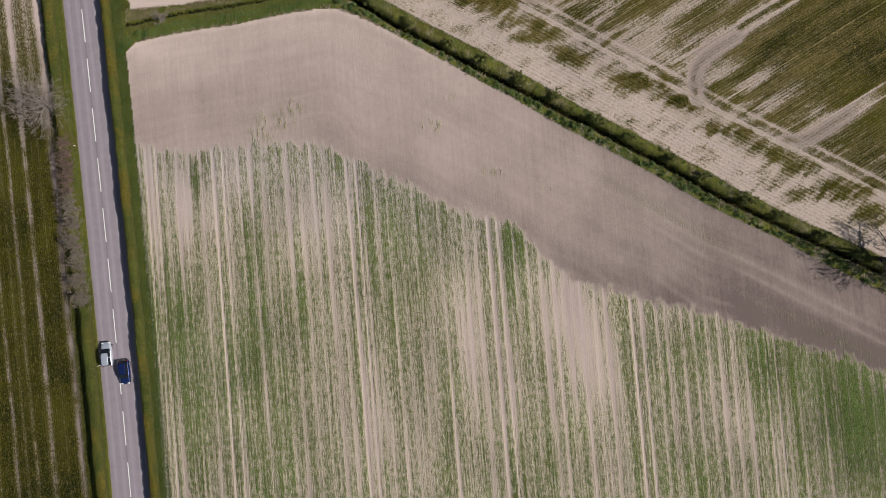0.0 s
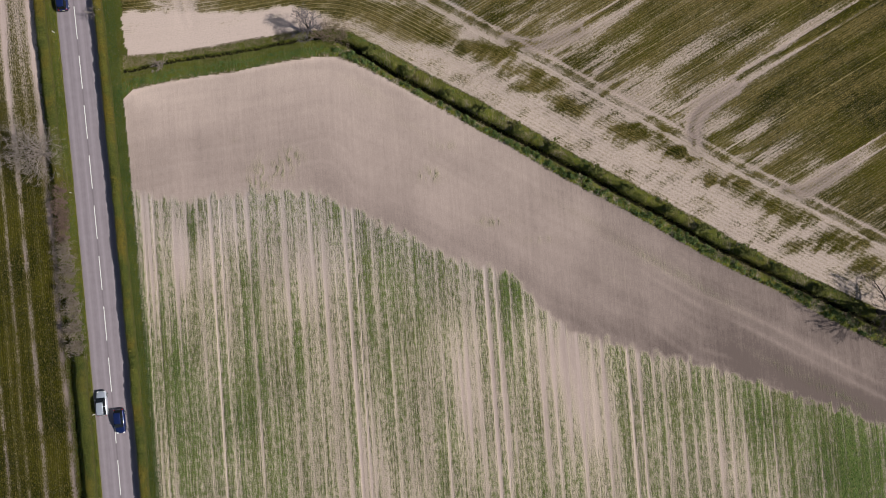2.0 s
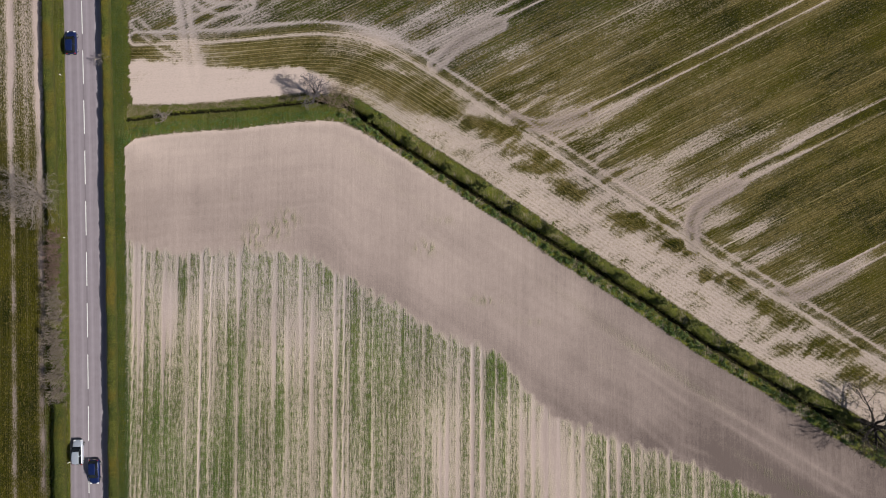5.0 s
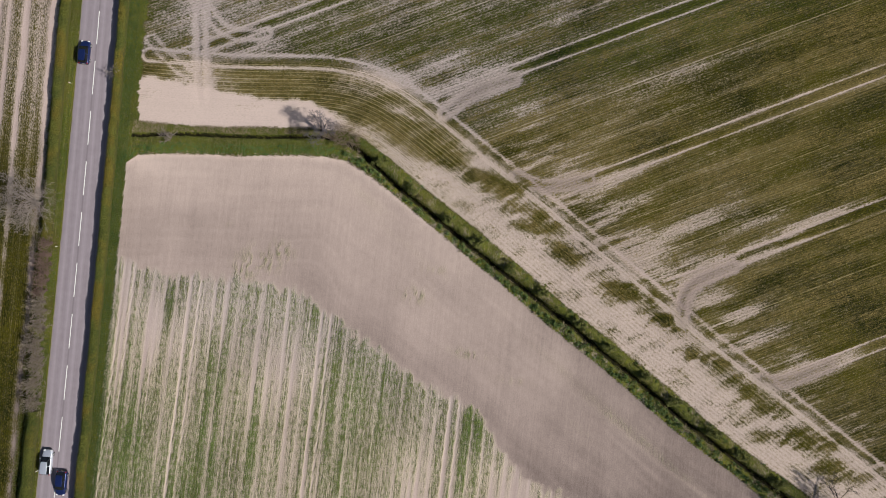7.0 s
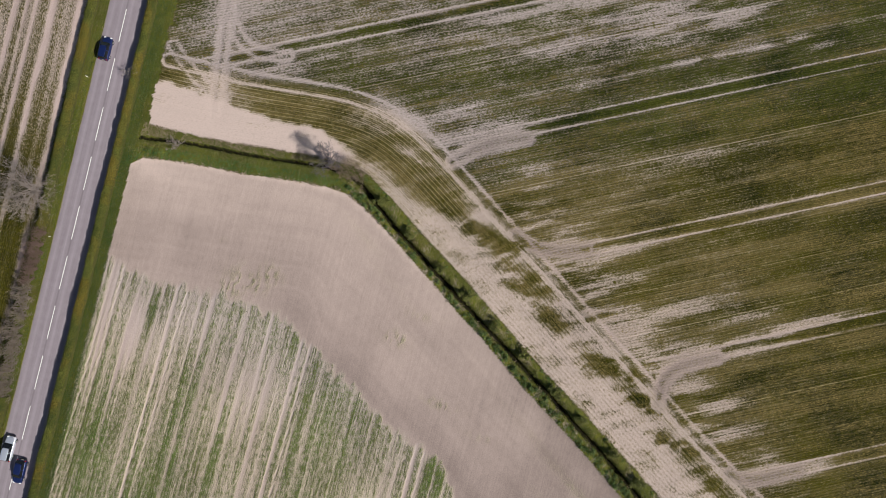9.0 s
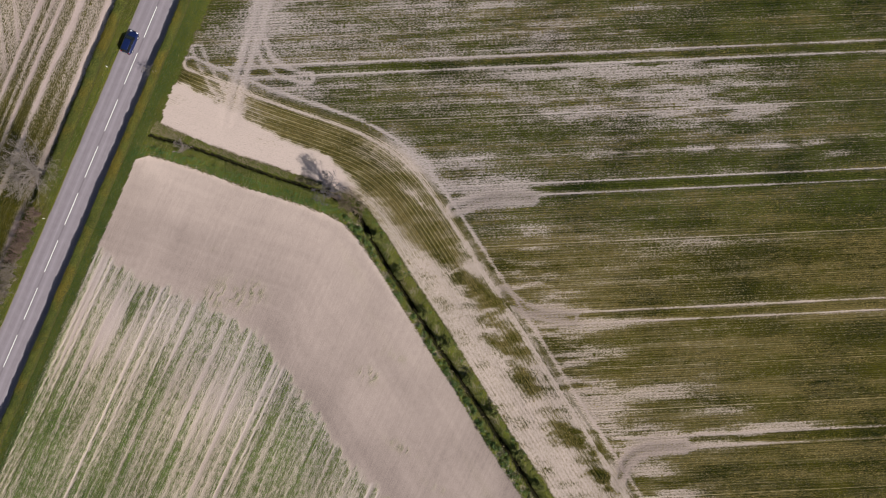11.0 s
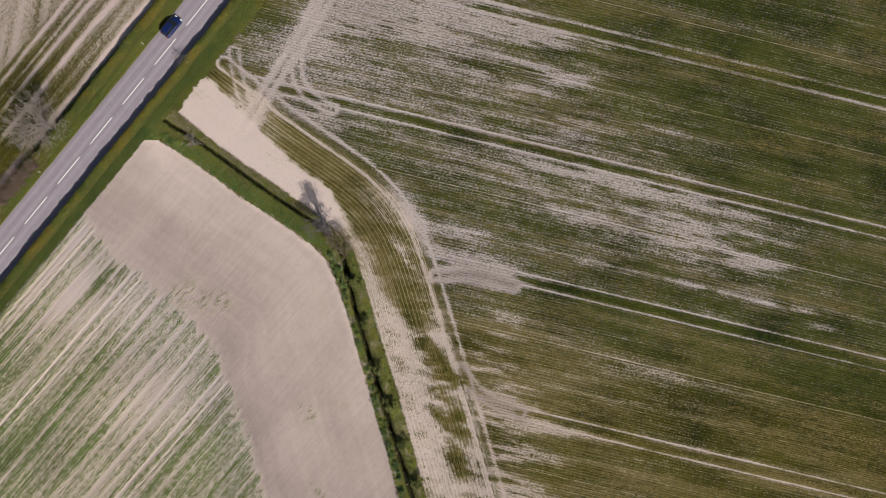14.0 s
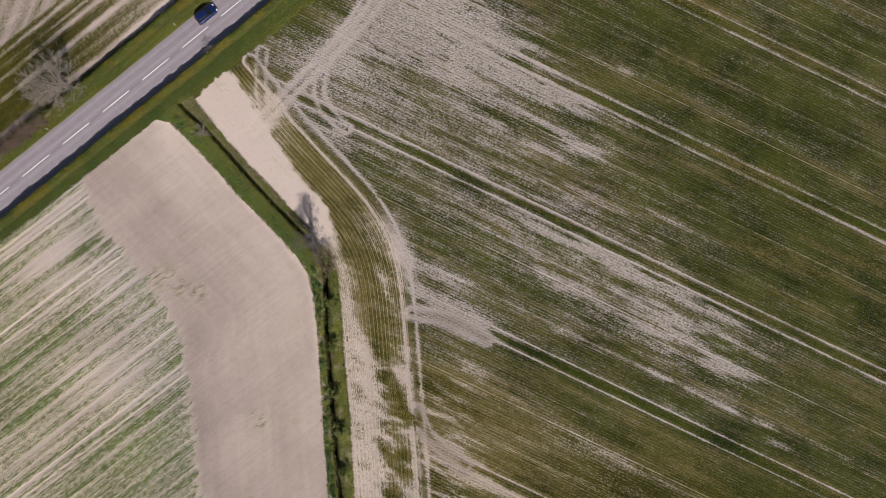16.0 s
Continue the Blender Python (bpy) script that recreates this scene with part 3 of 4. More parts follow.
    stalk = mix(nt, num(nt, "MULTIPLY_ADD", off(fleck), 2.2, num(nt, "MULTIPLY_ADD", off(fine), 1.6, 0.42), clamp=True), (0.050, 0.036, 0.007), (0.270, 0.212, 0.080))
    leaf = mix(nt, dead, leaf, mix(nt, in_a, stalk, (0.17, 0.140, 0.078)))
    # thin near-black lines along the rows, 0.37 m apart, in the leaf colour
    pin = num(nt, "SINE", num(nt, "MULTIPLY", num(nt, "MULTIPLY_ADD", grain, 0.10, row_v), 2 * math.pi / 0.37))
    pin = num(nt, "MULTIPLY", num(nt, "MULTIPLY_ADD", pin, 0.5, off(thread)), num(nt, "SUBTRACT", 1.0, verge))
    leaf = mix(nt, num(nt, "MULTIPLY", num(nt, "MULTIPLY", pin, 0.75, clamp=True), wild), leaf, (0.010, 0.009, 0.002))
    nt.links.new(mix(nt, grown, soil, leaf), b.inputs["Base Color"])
    h = num(nt, "MULTIPLY_ADD", grown, num(nt, "ADD", fine, 0.4), num(nt, "MULTIPLY", num(nt, "ADD", grain, fine), num(nt, "MULTIPLY", rough, 0.3)))
    bump(nt, b, h, 0.65, 0.16)
    return m


SOIL_DAMP, SOIL_DRY = (0.150, 0.116, 0.104), (0.600, 0.502, 0.380)


def leaf_material(name, dark, light, rough=0.75, tint=None):
    m, nt, b = shader(name, rough)
    g = nt.nodes.new("ShaderNodeNewGeometry").outputs["Random Per Island"]
    n = noise_tex(nt, 0.35, 3, 0.6, coords(nt))
    t = num(nt, "MULTIPLY_ADD", num(nt, "SUBTRACT", n, 0.5), 1.8, g, clamp=True)
    colour = mix(nt, t, dark, light)
    if tint:
        far = num(nt, "MULTIPLY", num(nt, "SUBTRACT", noise_tex(nt, 0.16, 3, 0.6, coords(nt)), 0.50), 7.0, clamp=True)
        colour = mix(nt, num(nt, "MULTIPLY", far, 0.75), colour, mix(nt, g, tuple(c * 0.5 for c in tint), tint))
    nt.links.new(colour, b.inputs["Base Color"])
    return m


def bark_material(name, dark, light):
    m, nt, b = shader(name, 0.9)
    n = noise_tex(nt, 4.0, 4, 0.6, coords(nt))
    nt.links.new(mix(nt, n, dark, light), b.inputs["Base Color"])
    bump(nt, b, n, 0.5, 0.03)
    return m


def plain(name, colour, rough=0.5, metal=0.0, wear=0.12, scale=6.0):
    m, nt, b = shader(name, rough)
    n = noise_tex(nt, scale, 4, 0.6, coords(nt))
    dark = tuple(c * (1 - wear) for c in colour)
    light = tuple(min(1, c * (1 + wear)) for c in colour)
    nt.links.new(mix(nt, n, dark, light), b.inputs["Base Color"])
    nt.links.new(num(nt, "MULTIPLY_ADD", n, 0.2, rough - 0.1, clamp=True), b.inputs["Roughness"])
    b.inputs["Metallic"].default_value = metal
    b.inputs["Specular IOR Level"].default_value = 0.5
    return m


def road_material():
    m, nt, b = shader("worn_asphalt", 0.85)
    p = coords(nt)
    s = attr(nt, "across")
    fine, mid, big = noise_tex(nt, 9, 4, 0.7, p), noise_tex(nt, 0.8, 4, 0.6, p), noise_tex(nt, 0.12, 3, 0.5, p)
    long = noise_tex(nt, 1.0, 3, 0.6, stretched(nt, p, radians(97), 9.0, 0.35))
    # wheel tracks, polished paler
    w = num(nt, "ABSOLUTE", num(nt, "SUBTRACT", num(nt, "ABSOLUTE", s), 1.62))
    w = num(nt, "ABSOLUTE", num(nt, "SUBTRACT", w, 0.75))
    w = num(nt, "SUBTRACT", 1.0, num(nt, "MULTIPLY", w, 2.2), clamp=True)
    t = num(nt, "MULTIPLY_ADD", w, 0.34, num(nt, "MULTIPLY", long, 0.5))
    t = num(nt, "MULTIPLY_ADD", num(nt, "SUBTRACT", mid, 0.5), 0.5, t)
    t = num(nt, "MULTIPLY_ADD", num(nt, "SUBTRACT", fine, 0.5), 0.35, t, clamp=True)
    colour = mix(nt, t, (0.225, 0.192, 0.212), (0.375, 0.330, 0.360))
    # sealed joint under the centre line
    c = num(nt, "SUBTRACT", 1.0, num(nt, "MULTIPLY", num(nt, "ABSOLUTE", s), 5.0), clamp=True)
    colour = mix(nt, num(nt, "MULTIPLY", c, 0.45), colour, (0.13, 0.115, 0.118))
    # grit washed to the margins
    e = num(nt, "MULTIPLY", num(nt, "SUBTRACT", num(nt, "MULTIPLY_ADD", mid, 0.35, num(nt, "ABSOLUTE", s)), 3.22, clamp=True), 3.5, clamp=True)
    colour = mix(nt, e, colour, (0.36, 0.315, 0.25))
    nt.links.new(colour, b.inputs["Base Color"])
    bump(nt, b, fine, 0.3, 0.01)
    return m


GROUND = ground_material()
ASPHALT = road_material()
PAINT = plain("worn_white_road_paint", (0.78, 0.77, 0.74), 0.7, 0, 0.12, 3)
HEDGE_LEAF = leaf_material("hedge_leaves_yellow_green", (0.034, 0.052, 0.009), (0.125, 0.130, 0.022), tint=(0.20, 0.150, 0.020))
GRASS = leaf_material("verge_grass", (0.046, 0.076, 0.013), (0.115, 0.142, 0.026), tint=(0.16, 0.125, 0.035))
RANK = leaf_material("rank_ditch_grass", (0.034, 0.084, 0.018), (0.112, 0.190, 0.052))
RANK_DARK = leaf_material("dark_nettle_leaves", (0.030, 0.066, 0.014), (0.145, 0.20, 0.062))
OLIVE = leaf_material("olive_scrub_leaves", (0.066, 0.086, 0.016), (0.19, 0.19, 0.05), tint=(0.20, 0.16, 0.06))
STRAW = leaf_material("dead_straw_grass", (0.16, 0.125, 0.075), (0.34, 0.28, 0.18))
CROP_A = leaf_material("young_cereal_leaves", (0.072, 0.104, 0.024), (0.160, 0.180, 0.060))
CROP_B = leaf_material("olive_crop_leaves", (0.050, 0.052, 0.010), (0.130, 0.110, 0.030))
BARK_PALE = bark_material("pale_lichened_bark", (0.20, 0.165, 0.145), (0.36, 0.31, 0.275))
BARK_MAUVE = bark_material("mauve_grey_twig_bark", (0.085, 0.075, 0.084), (0.22, 0.195, 0.21))
BARK_GREY = bark_material("grey_brown_twig_bark", (0.15, 0.122, 0.098), (0.33, 0.275, 0.225))
EDGE_GRASS = leaf_material("dark_green_edge_grass", (0.034, 0.068, 0.014), (0.088, 0.122, 0.028))
BARK_TAN = bark_material("tan_bramble_stems", (0.17, 0.125, 0.09), (0.36, 0.28, 0.21))
BARK_DARK = bark_material("dark_bark", (0.030, 0.025, 0.022), (0.080, 0.066, 0.058))
BARK_RED = bark_material("reddish_twig_bark", (0.12, 0.078, 0.064), (0.26, 0.18, 0.15))
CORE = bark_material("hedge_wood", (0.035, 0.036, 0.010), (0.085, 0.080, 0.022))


# ---- mesh helpers ----
def mesh_from(name, verts, faces, material=None, smooth=False):
    """A mesh from arrays of corners and of triangles or quads."""
    verts, faces = np.asarray(verts, np.float32), np.asarray(faces, np.int32)
    me = bpy.data.meshes.new(name)
    n, k = faces.shape
    me.vertices.add(len(verts)), me.loops.add(n * k), me.polygons.add(n)
    me.vertices.foreach_set("co", verts.ravel())
    me.loops.foreach_set("vertex_index", faces.ravel())
    me.polygons.foreach_set("loop_start", np.arange(n, dtype=np.int32) * k)
    if smooth:
        me.polygons.foreach_set("use_smooth", np.ones(n, bool))
    me.update(calc_edges=True)
    if material:
        me.materials.append(material)
    return me


def part(name, bm, material, parent, label=""):
    me = bpy.data.meshes.new(name)
    bm.to_mesh(me), bm.free()
    me.materials.append(material)
    ob = new(name, me)
    ob.parent = parent
    if label:
        ob["label"] = label
    return ob


def part_mesh(name, me, parent, label="", kind=""):
    ob = new(name, me)
    ob.parent = parent
    return tagged(ob, label=label, kind=kind)


def scalar(me, name, values):
    a = me.attributes.new(name, "FLOAT", "POINT")
    a.data.foreach_set("value", np.asarray(values, np.float32).ravel())


# ---- the ground: one sheet, fine under the flight, coarse to the horizon ----
def build_ground():
    def axis(a, b, fine):
        mid = np.arange(a, b, fine)
        grow = np.cumsum(np.geomspace(1.2, 420, 24))
        return np.r_[a - grow[::-1], mid, mid[-1] + grow]

    gx, gy = axis(-96, 96, 0.28), axis(-48, 166, 0.28)
    x, y = [a.ravel() for a in np.meshgrid(gx, gy)]
    z, cover, tone, a, b, c, verge, s = lay(x, y)
    nx, ny = len(gx), len(gy)
    i = (np.arange(ny - 1)[:, None] * nx + np.arange(nx - 1)[None]).ravel()
    me = mesh_from("ground", np.stack([x, y, z], 1), np.stack([i, i + 1, i + nx + 1, i + nx], 1), GROUND, True)
    for name, v in (("cover", cover), ("tone", tone), ("lower_field", a), ("upper_field", b), ("verge", verge), ("row_v", lay.rows[0]), ("row_u", lay.rows[1]), ("bed_shade", lay.rows[2]), ("turnrow", lay.rows[3]), ("bend", lay.rows[4]), ("mauve", lay.rows[5]), ("seam", lay.rows[6])):
        scalar(me, name, v)
    return tagged(new("ground", me), "arable land with pale dry soil and young green crop rows", "ground", kind="structure")


build_ground()


def height_at(x, y):
    return lay(np.asarray(x, float), np.asarray(y, float))[0]


# ---- road ----
def build_road():
    ys = np.r_[np.arange(-560, -60, 20), np.arange(-60, 180, 1.0), np.arange(180, 561, 20)]
    offs = np.array([-3.35, -3.25, -3.05, -2.4, -1.6, -0.8, 0, 0.8, 1.6, 2.4, 3.2, 3.45, 3.55])
    zs = np.array([-0.05, 0.005, 0.015, 0.03, 0.045, 0.055, 0.06, 0.055, 0.045, 0.03, 0.015, 0.005, -0.05])
    rag = 0.14 * (fbm(ys / 1.7, ys * 0, 13) - 0.5)
    rag2 = 0.14 * (fbm(ys / 1.7, ys * 0 + 9, 14) - 0.5)
    x = road_x(ys)[:, None] + offs[None]
    x[:, :3] += rag[:, None]
    x[:, -3:] += rag2[:, None]
    v = np.stack([x, np.repeat(ys[:, None], len(offs), 1), np.repeat(zs[None], len(ys), 0)], -1).reshape(-1, 3)
    k = len(offs)
    i = (np.arange(len(ys) - 1)[:, None] * k + np.arange(k - 1)[None]).ravel()
    me = mesh_from("road", v, np.stack([i, i + 1, i + k + 1, i + k], 1), ASPHALT, True)
    scalar(me, "across", np.repeat(offs[None], len(ys), 0))
    road = tagged(new("road", me), "narrow grey asphalt country road with worn wheel tracks", "road", kind="structure")
    # centre line: 6 m dashes every 9 m
    for n in range(-7, 16):
        mid = 43.0 - 9.0 * (n - 4)
        bm = bmesh.new()
        rows = []
        for t in np.linspace(-3.0, 3.0, 7):
            yy = mid + t
            xx = road_x(yy)
            half = 0.075 + 0.012 * (random.random() - 0.5)
            rows.append([bm.verts.new((xx + o, yy, zz)) for o, zz in ((-half, 0.058), (-half, 0.066), (half, 0.066), (half, 0.058))])
        for p, q in zip(rows[:-1], rows[1:]):
            for j in range(3):
                bm.faces.new((p[j], p[j + 1], q[j + 1], q[j]))
        bm.faces.new(rows[0][::-1]), bm.faces.new(rows[-1])
        bmesh.ops.recalc_face_normals(bm, faces=bm.faces)
        part("centre_line_dash", bm, PAINT, road)


build_road()


# ---- plants ----
def tufts(name, xyz, material, size=(0.12, 0.3), blades=3, lean=0.8, wide=0.14):
    """Many tufts, each of a few bent blades, in one mesh."""
    n = len(xyz)
    if not n:
        return None
    v = np.zeros((n, blades, 4, 3))
    turn = rng.uniform(0, 2 * np.pi, (n, 1)) + np.arange(blades)[None] * 2 * np.pi / blades + rng.normal(0, 0.4, (n, blades))
    tall = rng.uniform(*size, (n, blades))
    out = tall * lean * rng.uniform(0.4, 1.2, (n, blades))
    cx, sx = np.cos(turn), np.sin(turn)
    half = tall * wide
    for k, (r, h, w) in enumerate(((0.0, -0.05, 0.0), (0.5, 0.75, -1.0), (0.5, 0.75, 1.0), (1.0, 0.85, 0.0))):
        v[:, :, k, 0] = cx * out * r - sx * half * w
        v[:, :, k, 1] = sx * out * r + cx * half * w
        v[:, :, k, 2] = tall * h
    v += np.asarray(xyz)[:, None, None, :]
    base = (np.arange(n * blades) * 4)[:, None]
    f = np.concatenate([base + np.array([[0, 2, 1]]), base + np.array([[1, 2, 3]])])
    return mesh_from(name, v.reshape(-1, 3), f, material)


def leaf_cards(points, size, normals=None, flat=0.5):
    """Small folded leaves round points: two triangles each, as arrays."""
    n = len(points)
    d = rng.normal(size=(n, 3))
    if normals is not None:
        d = d * flat + normals
    d /= np.linalg.norm(d, axis=1, keepdims=True)
    a = np.cross(d, rng.normal(size=(n, 3)))
    a /= np.linalg.norm(a, axis=1, keepdims=True)
    b = np.cross(d, a)
    s = rng.uniform(*size, (n, 1))
    v = np.stack([points - a * s, points + b * s * 0.55, points + a * s, points - b * s * 0.55 + d * s * 0.2], 1)
    i = (np.arange(n) * 4)[:, None]
    return v.reshape(-1, 3), np.concatenate([i + np.array([[0, 1, 2]]), i + np.array([[0, 2, 3]])])


def hedge(label, s_from, s_to, y0, y1, half, tall, leaf, seed, per_m=150, size=(0.07, 0.17)):
    """A hedge along the road at an offset, with an uneven top: woody core and leaves."""
    h = tagged(new("hedge"), label, "hedge")
    offset = lambda y: np.interp(y, (y0, y0 + 30, y1), (s_from, s_to, s_to))
    h.location = (float(road_x((y0 + y1) / 2)) + s_to, (y0 + y1) / 2, 0)
    ox, oy = h.location.x, h.location.y
    ys = np.arange(y0, y1, 0.3)
    high = tall * (0.88 + 0.16 * fbm(ys / 6.0, ys * 0, seed) + 0.12 * (vnoise(ys / 0.7, ys * 0, seed + 1) - 0.5))
    broad = half * (0.75 + 0.5 * fbm(ys / 3.1, ys * 0, seed + 2))
    drift = 0.35 * (fbm(ys / 5, ys * 0, seed + 3) - 0.5)
    ang = np.linspace(0, np.pi, 9)
    prof = np.stack([np.cos(ang) * (0.75 + 0.25 * np.sin(ang)), np.sin(ang) ** 0.7], 1)
    cx = road_x(ys) + offset(ys) + drift
    ring = np.zeros((len(ys), 9, 3))
    jit = rng.uniform(0.8, 1.0, (len(ys), 9))
    ring[:, :, 0] = cx[:, None] + broad[:, None] * prof[None, :, 0] * jit * 0.86 - ox
    ring[:, :, 1] = ys[:, None] - oy
    ring[:, :, 2] = high[:, None] * prof[None, :, 1] * jit * 0.88 - 0.05
    i = (np.arange(len(ys) - 1)[:, None] * 9 + np.arange(8)[None]).ravel()
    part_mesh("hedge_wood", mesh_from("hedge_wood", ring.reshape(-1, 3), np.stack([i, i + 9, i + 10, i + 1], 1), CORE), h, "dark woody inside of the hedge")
    n = int((y1 - y0) * per_m)
    yy = rng.uniform(y0, y1, n)
    a = np.arccos(np.clip(rng.uniform(-1, 1, n) * 1.02, -1, 1))
    hh, bb, dd = np.interp(yy, ys, high), np.interp(yy, ys, broad), np.interp(yy, ys, drift)
    r = rng.uniform(0.86, 1.08, n)
    px = road_x(yy) + offset(yy) + dd + bb * np.cos(a) * (0.75 + 0.25 * np.sin(a)) * r
    pts = np.stack([px - ox, yy - oy, np.maximum(hh * np.sin(a) ** 0.7 * r, 0.06)], 1)
    nor = np.stack([np.cos(a), np.zeros(n), np.sin(a)], 1)
    v, f = leaf_cards(pts, size, nor, 0.7)
    part_mesh("foliage", mesh_from("foliage", v, f, leaf), h, kind="stuff")
    return h


hedge("long roadside hawthorn hedge with fresh yellow-green leaves", 4.85, 4.85, -62, 180, 0.68, 1.9, HEDGE_LEAF, 101, 620, (0.05, 0.13))
for y0, y1, s_from, s_to, seed in ((-62, -7.5, -4.5, -4.5, 131), (22.5, 180, -5.1, -5.6, 151)):
    hedge("low yellow-green roadside hedge beside the grass verge", s_from, s_to, y0, y1, 0.80, 1.8, HEDGE_LEAF, seed, 560, (0.05, 0.13))


def scatter(n, x0, x1, y0, y1, test):
    x, y = rng.uniform(x0, x1, n), rng.uniform(y0, y1, n)
    keep = test(x, y)
    x, y = x[keep], y[keep]
    return x, y, height_at(x, y)


def verge_side(lo, hi, n, seed):
    y = rng.uniform(-60, 178, n)
    s = rng.uniform(lo, hi, n)
    x = road_x(y) + s
    return np.stack([x, y, height_at(x, y)], 1)


GRASS_LABEL = "rough green grass of the roadside verge"
for lo, hi, n in ((3.5, 4.4, 9000), (5.3, 7.2, 34000), (-5.0, -3.55, 20000), (-7.6, -6.0, 9000)):
    tagged(new("verge_grass", tufts("verge_grass", verge_side(lo, hi, n, 1), EDGE_GRASS if lo > 5 else GRASS, (0.08, 0.24))), GRASS_LABEL, "grass", kind="stuff")


far_verge = verge_side(7.0, 11.0, 60000, 1)
far_verge = far_verge[(lay(far_verge[:, 0], far_verge[:, 1])[6] > 0.5) & (far_verge[:, 1] > UPPER_EDGE(far_verge[:, 0]))]
tagged(new("verge_grass", tufts("verge_grass", far_verge, GRASS, (0.08, 0.24))), "grassy margin between hedge and crop", "grass", kind="stuff")


def between(lower, upper, lo, hi):
    return lambda x, y: (y > lower(x) + lo) & (y < upper(x) + hi) & ((x - road_x(y)) > 6.0)


# banks of the ditch: rank green growth on the lower bank, olive scrub on the upper one
def bank(n, lower, upper, lo, hi, material, label, size, thin=0.0):
    x, y, z = scatter(n, -58, 100, -20, 57, lambda x, y: between(lower, upper, lo, hi)(x, y) & ((x < -19) | (fbm(x / 0.8, y / 0.8, 79) > thin)))
    return tagged(new("bank_grass", tufts("bank_grass", np.stack([x, y, z], 1), material, size, 3, 1.1, 0.12)), label, "grass", kind="stuff")


def clumps(name, label, n, test, material, radius, tall, leaves, size=(0.05, 0.13)):
    """Many leafy mounds standing close together, in one mesh."""
    x, y, z = scatter(n, -57, 100, -20, 57, test)
    k = len(x)
    r, h = rng.uniform(*radius, (k, 1)), rng.uniform(*tall, (k, 1))
    a, u = rng.uniform(0, 2 * np.pi, (k, leaves)), np.sqrt(rng.uniform(0, 1, (k, leaves)))
    rim = 1 + 0.25 * np.sin(3 * a + rng.uniform(0, 6, (k, 1)))
    pts = np.stack([x[:, None] + r * u * rim * np.cos(a), y[:, None] + r * u * rim * np.sin(a), z[:, None] + h * np.sqrt(np.clip(1 - u**2, 0, 1)) * rng.uniform(0.75, 1.05, (k, leaves)) + 0.03], -1).reshape(-1, 3)
    nor = np.stack([u * np.cos(a), u * np.sin(a), 0.7 + 0 * u], -1).reshape(-1, 3)
    v, f = leaf_cards(pts, size, nor, 0.5)
    return tagged(new(name, mesh_from(name, v, f, material)), label, "weeds", kind="stuff")


def mid_bank(x):
    return 0.5 * FIELD_TOP(x) + 0.5 * DITCH(x)


bank(260000, FIELD_TOP, mid_bank, 0.05, 0.15, RANK, "rank green grass on the lower ditch bank", (0.12, 0.32), 0.5)
bank(260000, mid_bank, DITCH, -0.15, -0.40, OLIVE, "yellowish green grass above the ditch bed", (0.12, 0.32), 0.5)
bank(420000, DITCH, UPPER_EDGE, 0.45, 0.1, OLIVE, "olive green growth on the upper ditch bank", (0.08, 0.24), 0.36)
clumps("nettle_clumps", "dark green nettle clumps on the lower ditch bank", 20000, lambda x, y: between(FIELD_TOP, DITCH, 0.30, -0.55)(x, y) & (x > -19) & (fbm(x / 1.1, y / 1.1, 19) < 0.68), RANK_DARK, (0.22, 0.48), (0.30, 0.70), 50, (0.06, 0.13))
clumps("leafy_weeds", "bright green leafy weeds along the field edge", 4200, lambda x, y: between(FIELD_TOP, mid_bank, 0.2, 0.2)(x, y) & (x < -17) & (fbm(x / 1.2, y / 1.2, 23) > 0.42), RANK, (0.25, 0.5), (0.2, 0.45), 40)
clumps("bank_tussocks", "green grass tussocks along the top of the far bank", 9000, lambda x, y: between(UPPER_EDGE, UPPER_EDGE, -1.0, 0.05)(x, y) & (x > -17) & (fbm(x / 1.3, y / 1.3, 24) > 0.45), RANK, (0.2, 0.4), (0.15, 0.34), 36, (0.04, 0.10))
clumps("bank_scrub", "low olive scrub on the ridge of the far bank", 7000, lambda x, y: between(DITCH, UPPER_EDGE, 0.6, -0.7)(x, y) & (x > -17) & (fbm(x / 1.5, y / 1.5, 25) > 0.56), OLIVE, (0.2, 0.45), (0.10, 0.28), 36, (0.04, 0.10))
x, y, z = scatter(60000, -12, 100, -20, 50, lambda x, y: between(mid_bank, DITCH, -0.2, -0.3)(x, y) & (fbm(x / 1.1, y / 1.1, 19) > 0.58))
tagged(new("straw_tufts", tufts("straw_tufts", np.stack([x, y, z], 1), STRAW, (0.15, 0.42), 3, 0.9, 0.2)), "pale dead grass tufts on the ditch bank", "grass", kind="stuff")
x, y, z = scatter(30000, -57, -24, 40, 54, lambda x, y: between(DITCH, UPPER_EDGE, 0.45, 0.3)(x, y) & (vnoise(x / 1.2, y / 1.2, 26) > 0.3))
tagged(new("straw_margin", tufts("straw_margin", np.stack([x, y, z], 1), STRAW, (0.08, 0.2), 3, 0.9, 0.2)), "pale dead grass between ditch and sown corner", "grass", kind="stuff")
x, y, z = scatter(60000, -58, 100, -20, 52, lambda x, y: (np.abs(y - DITCH(x)) < 0.9) & (fbm(x / 0.9, y / 0.9, 78) > 0.56) & (x - road_x(y) > 8))
tagged(new("ditch_weeds", tufts("ditch_weeds", np.stack([x, y, z], 1)[::5], OLIVE, (0.12, 0.34), 3, 0.9, 0.2)), "sparse weeds on the dark ditch bed", "weeds", kind="stuff")
x, y, z = scatter(160000, -58, 100, -20, 57, lambda x, y: (np.abs(y - FIELD_TOP(x) - 0.05) < 0.32) & (vnoise(x / 1.5, y / 1.5, 9) > 0.35 + 0.5 * step(-14, -6, x)) & (x > -56) & ((x - road_x(y)) > 7))
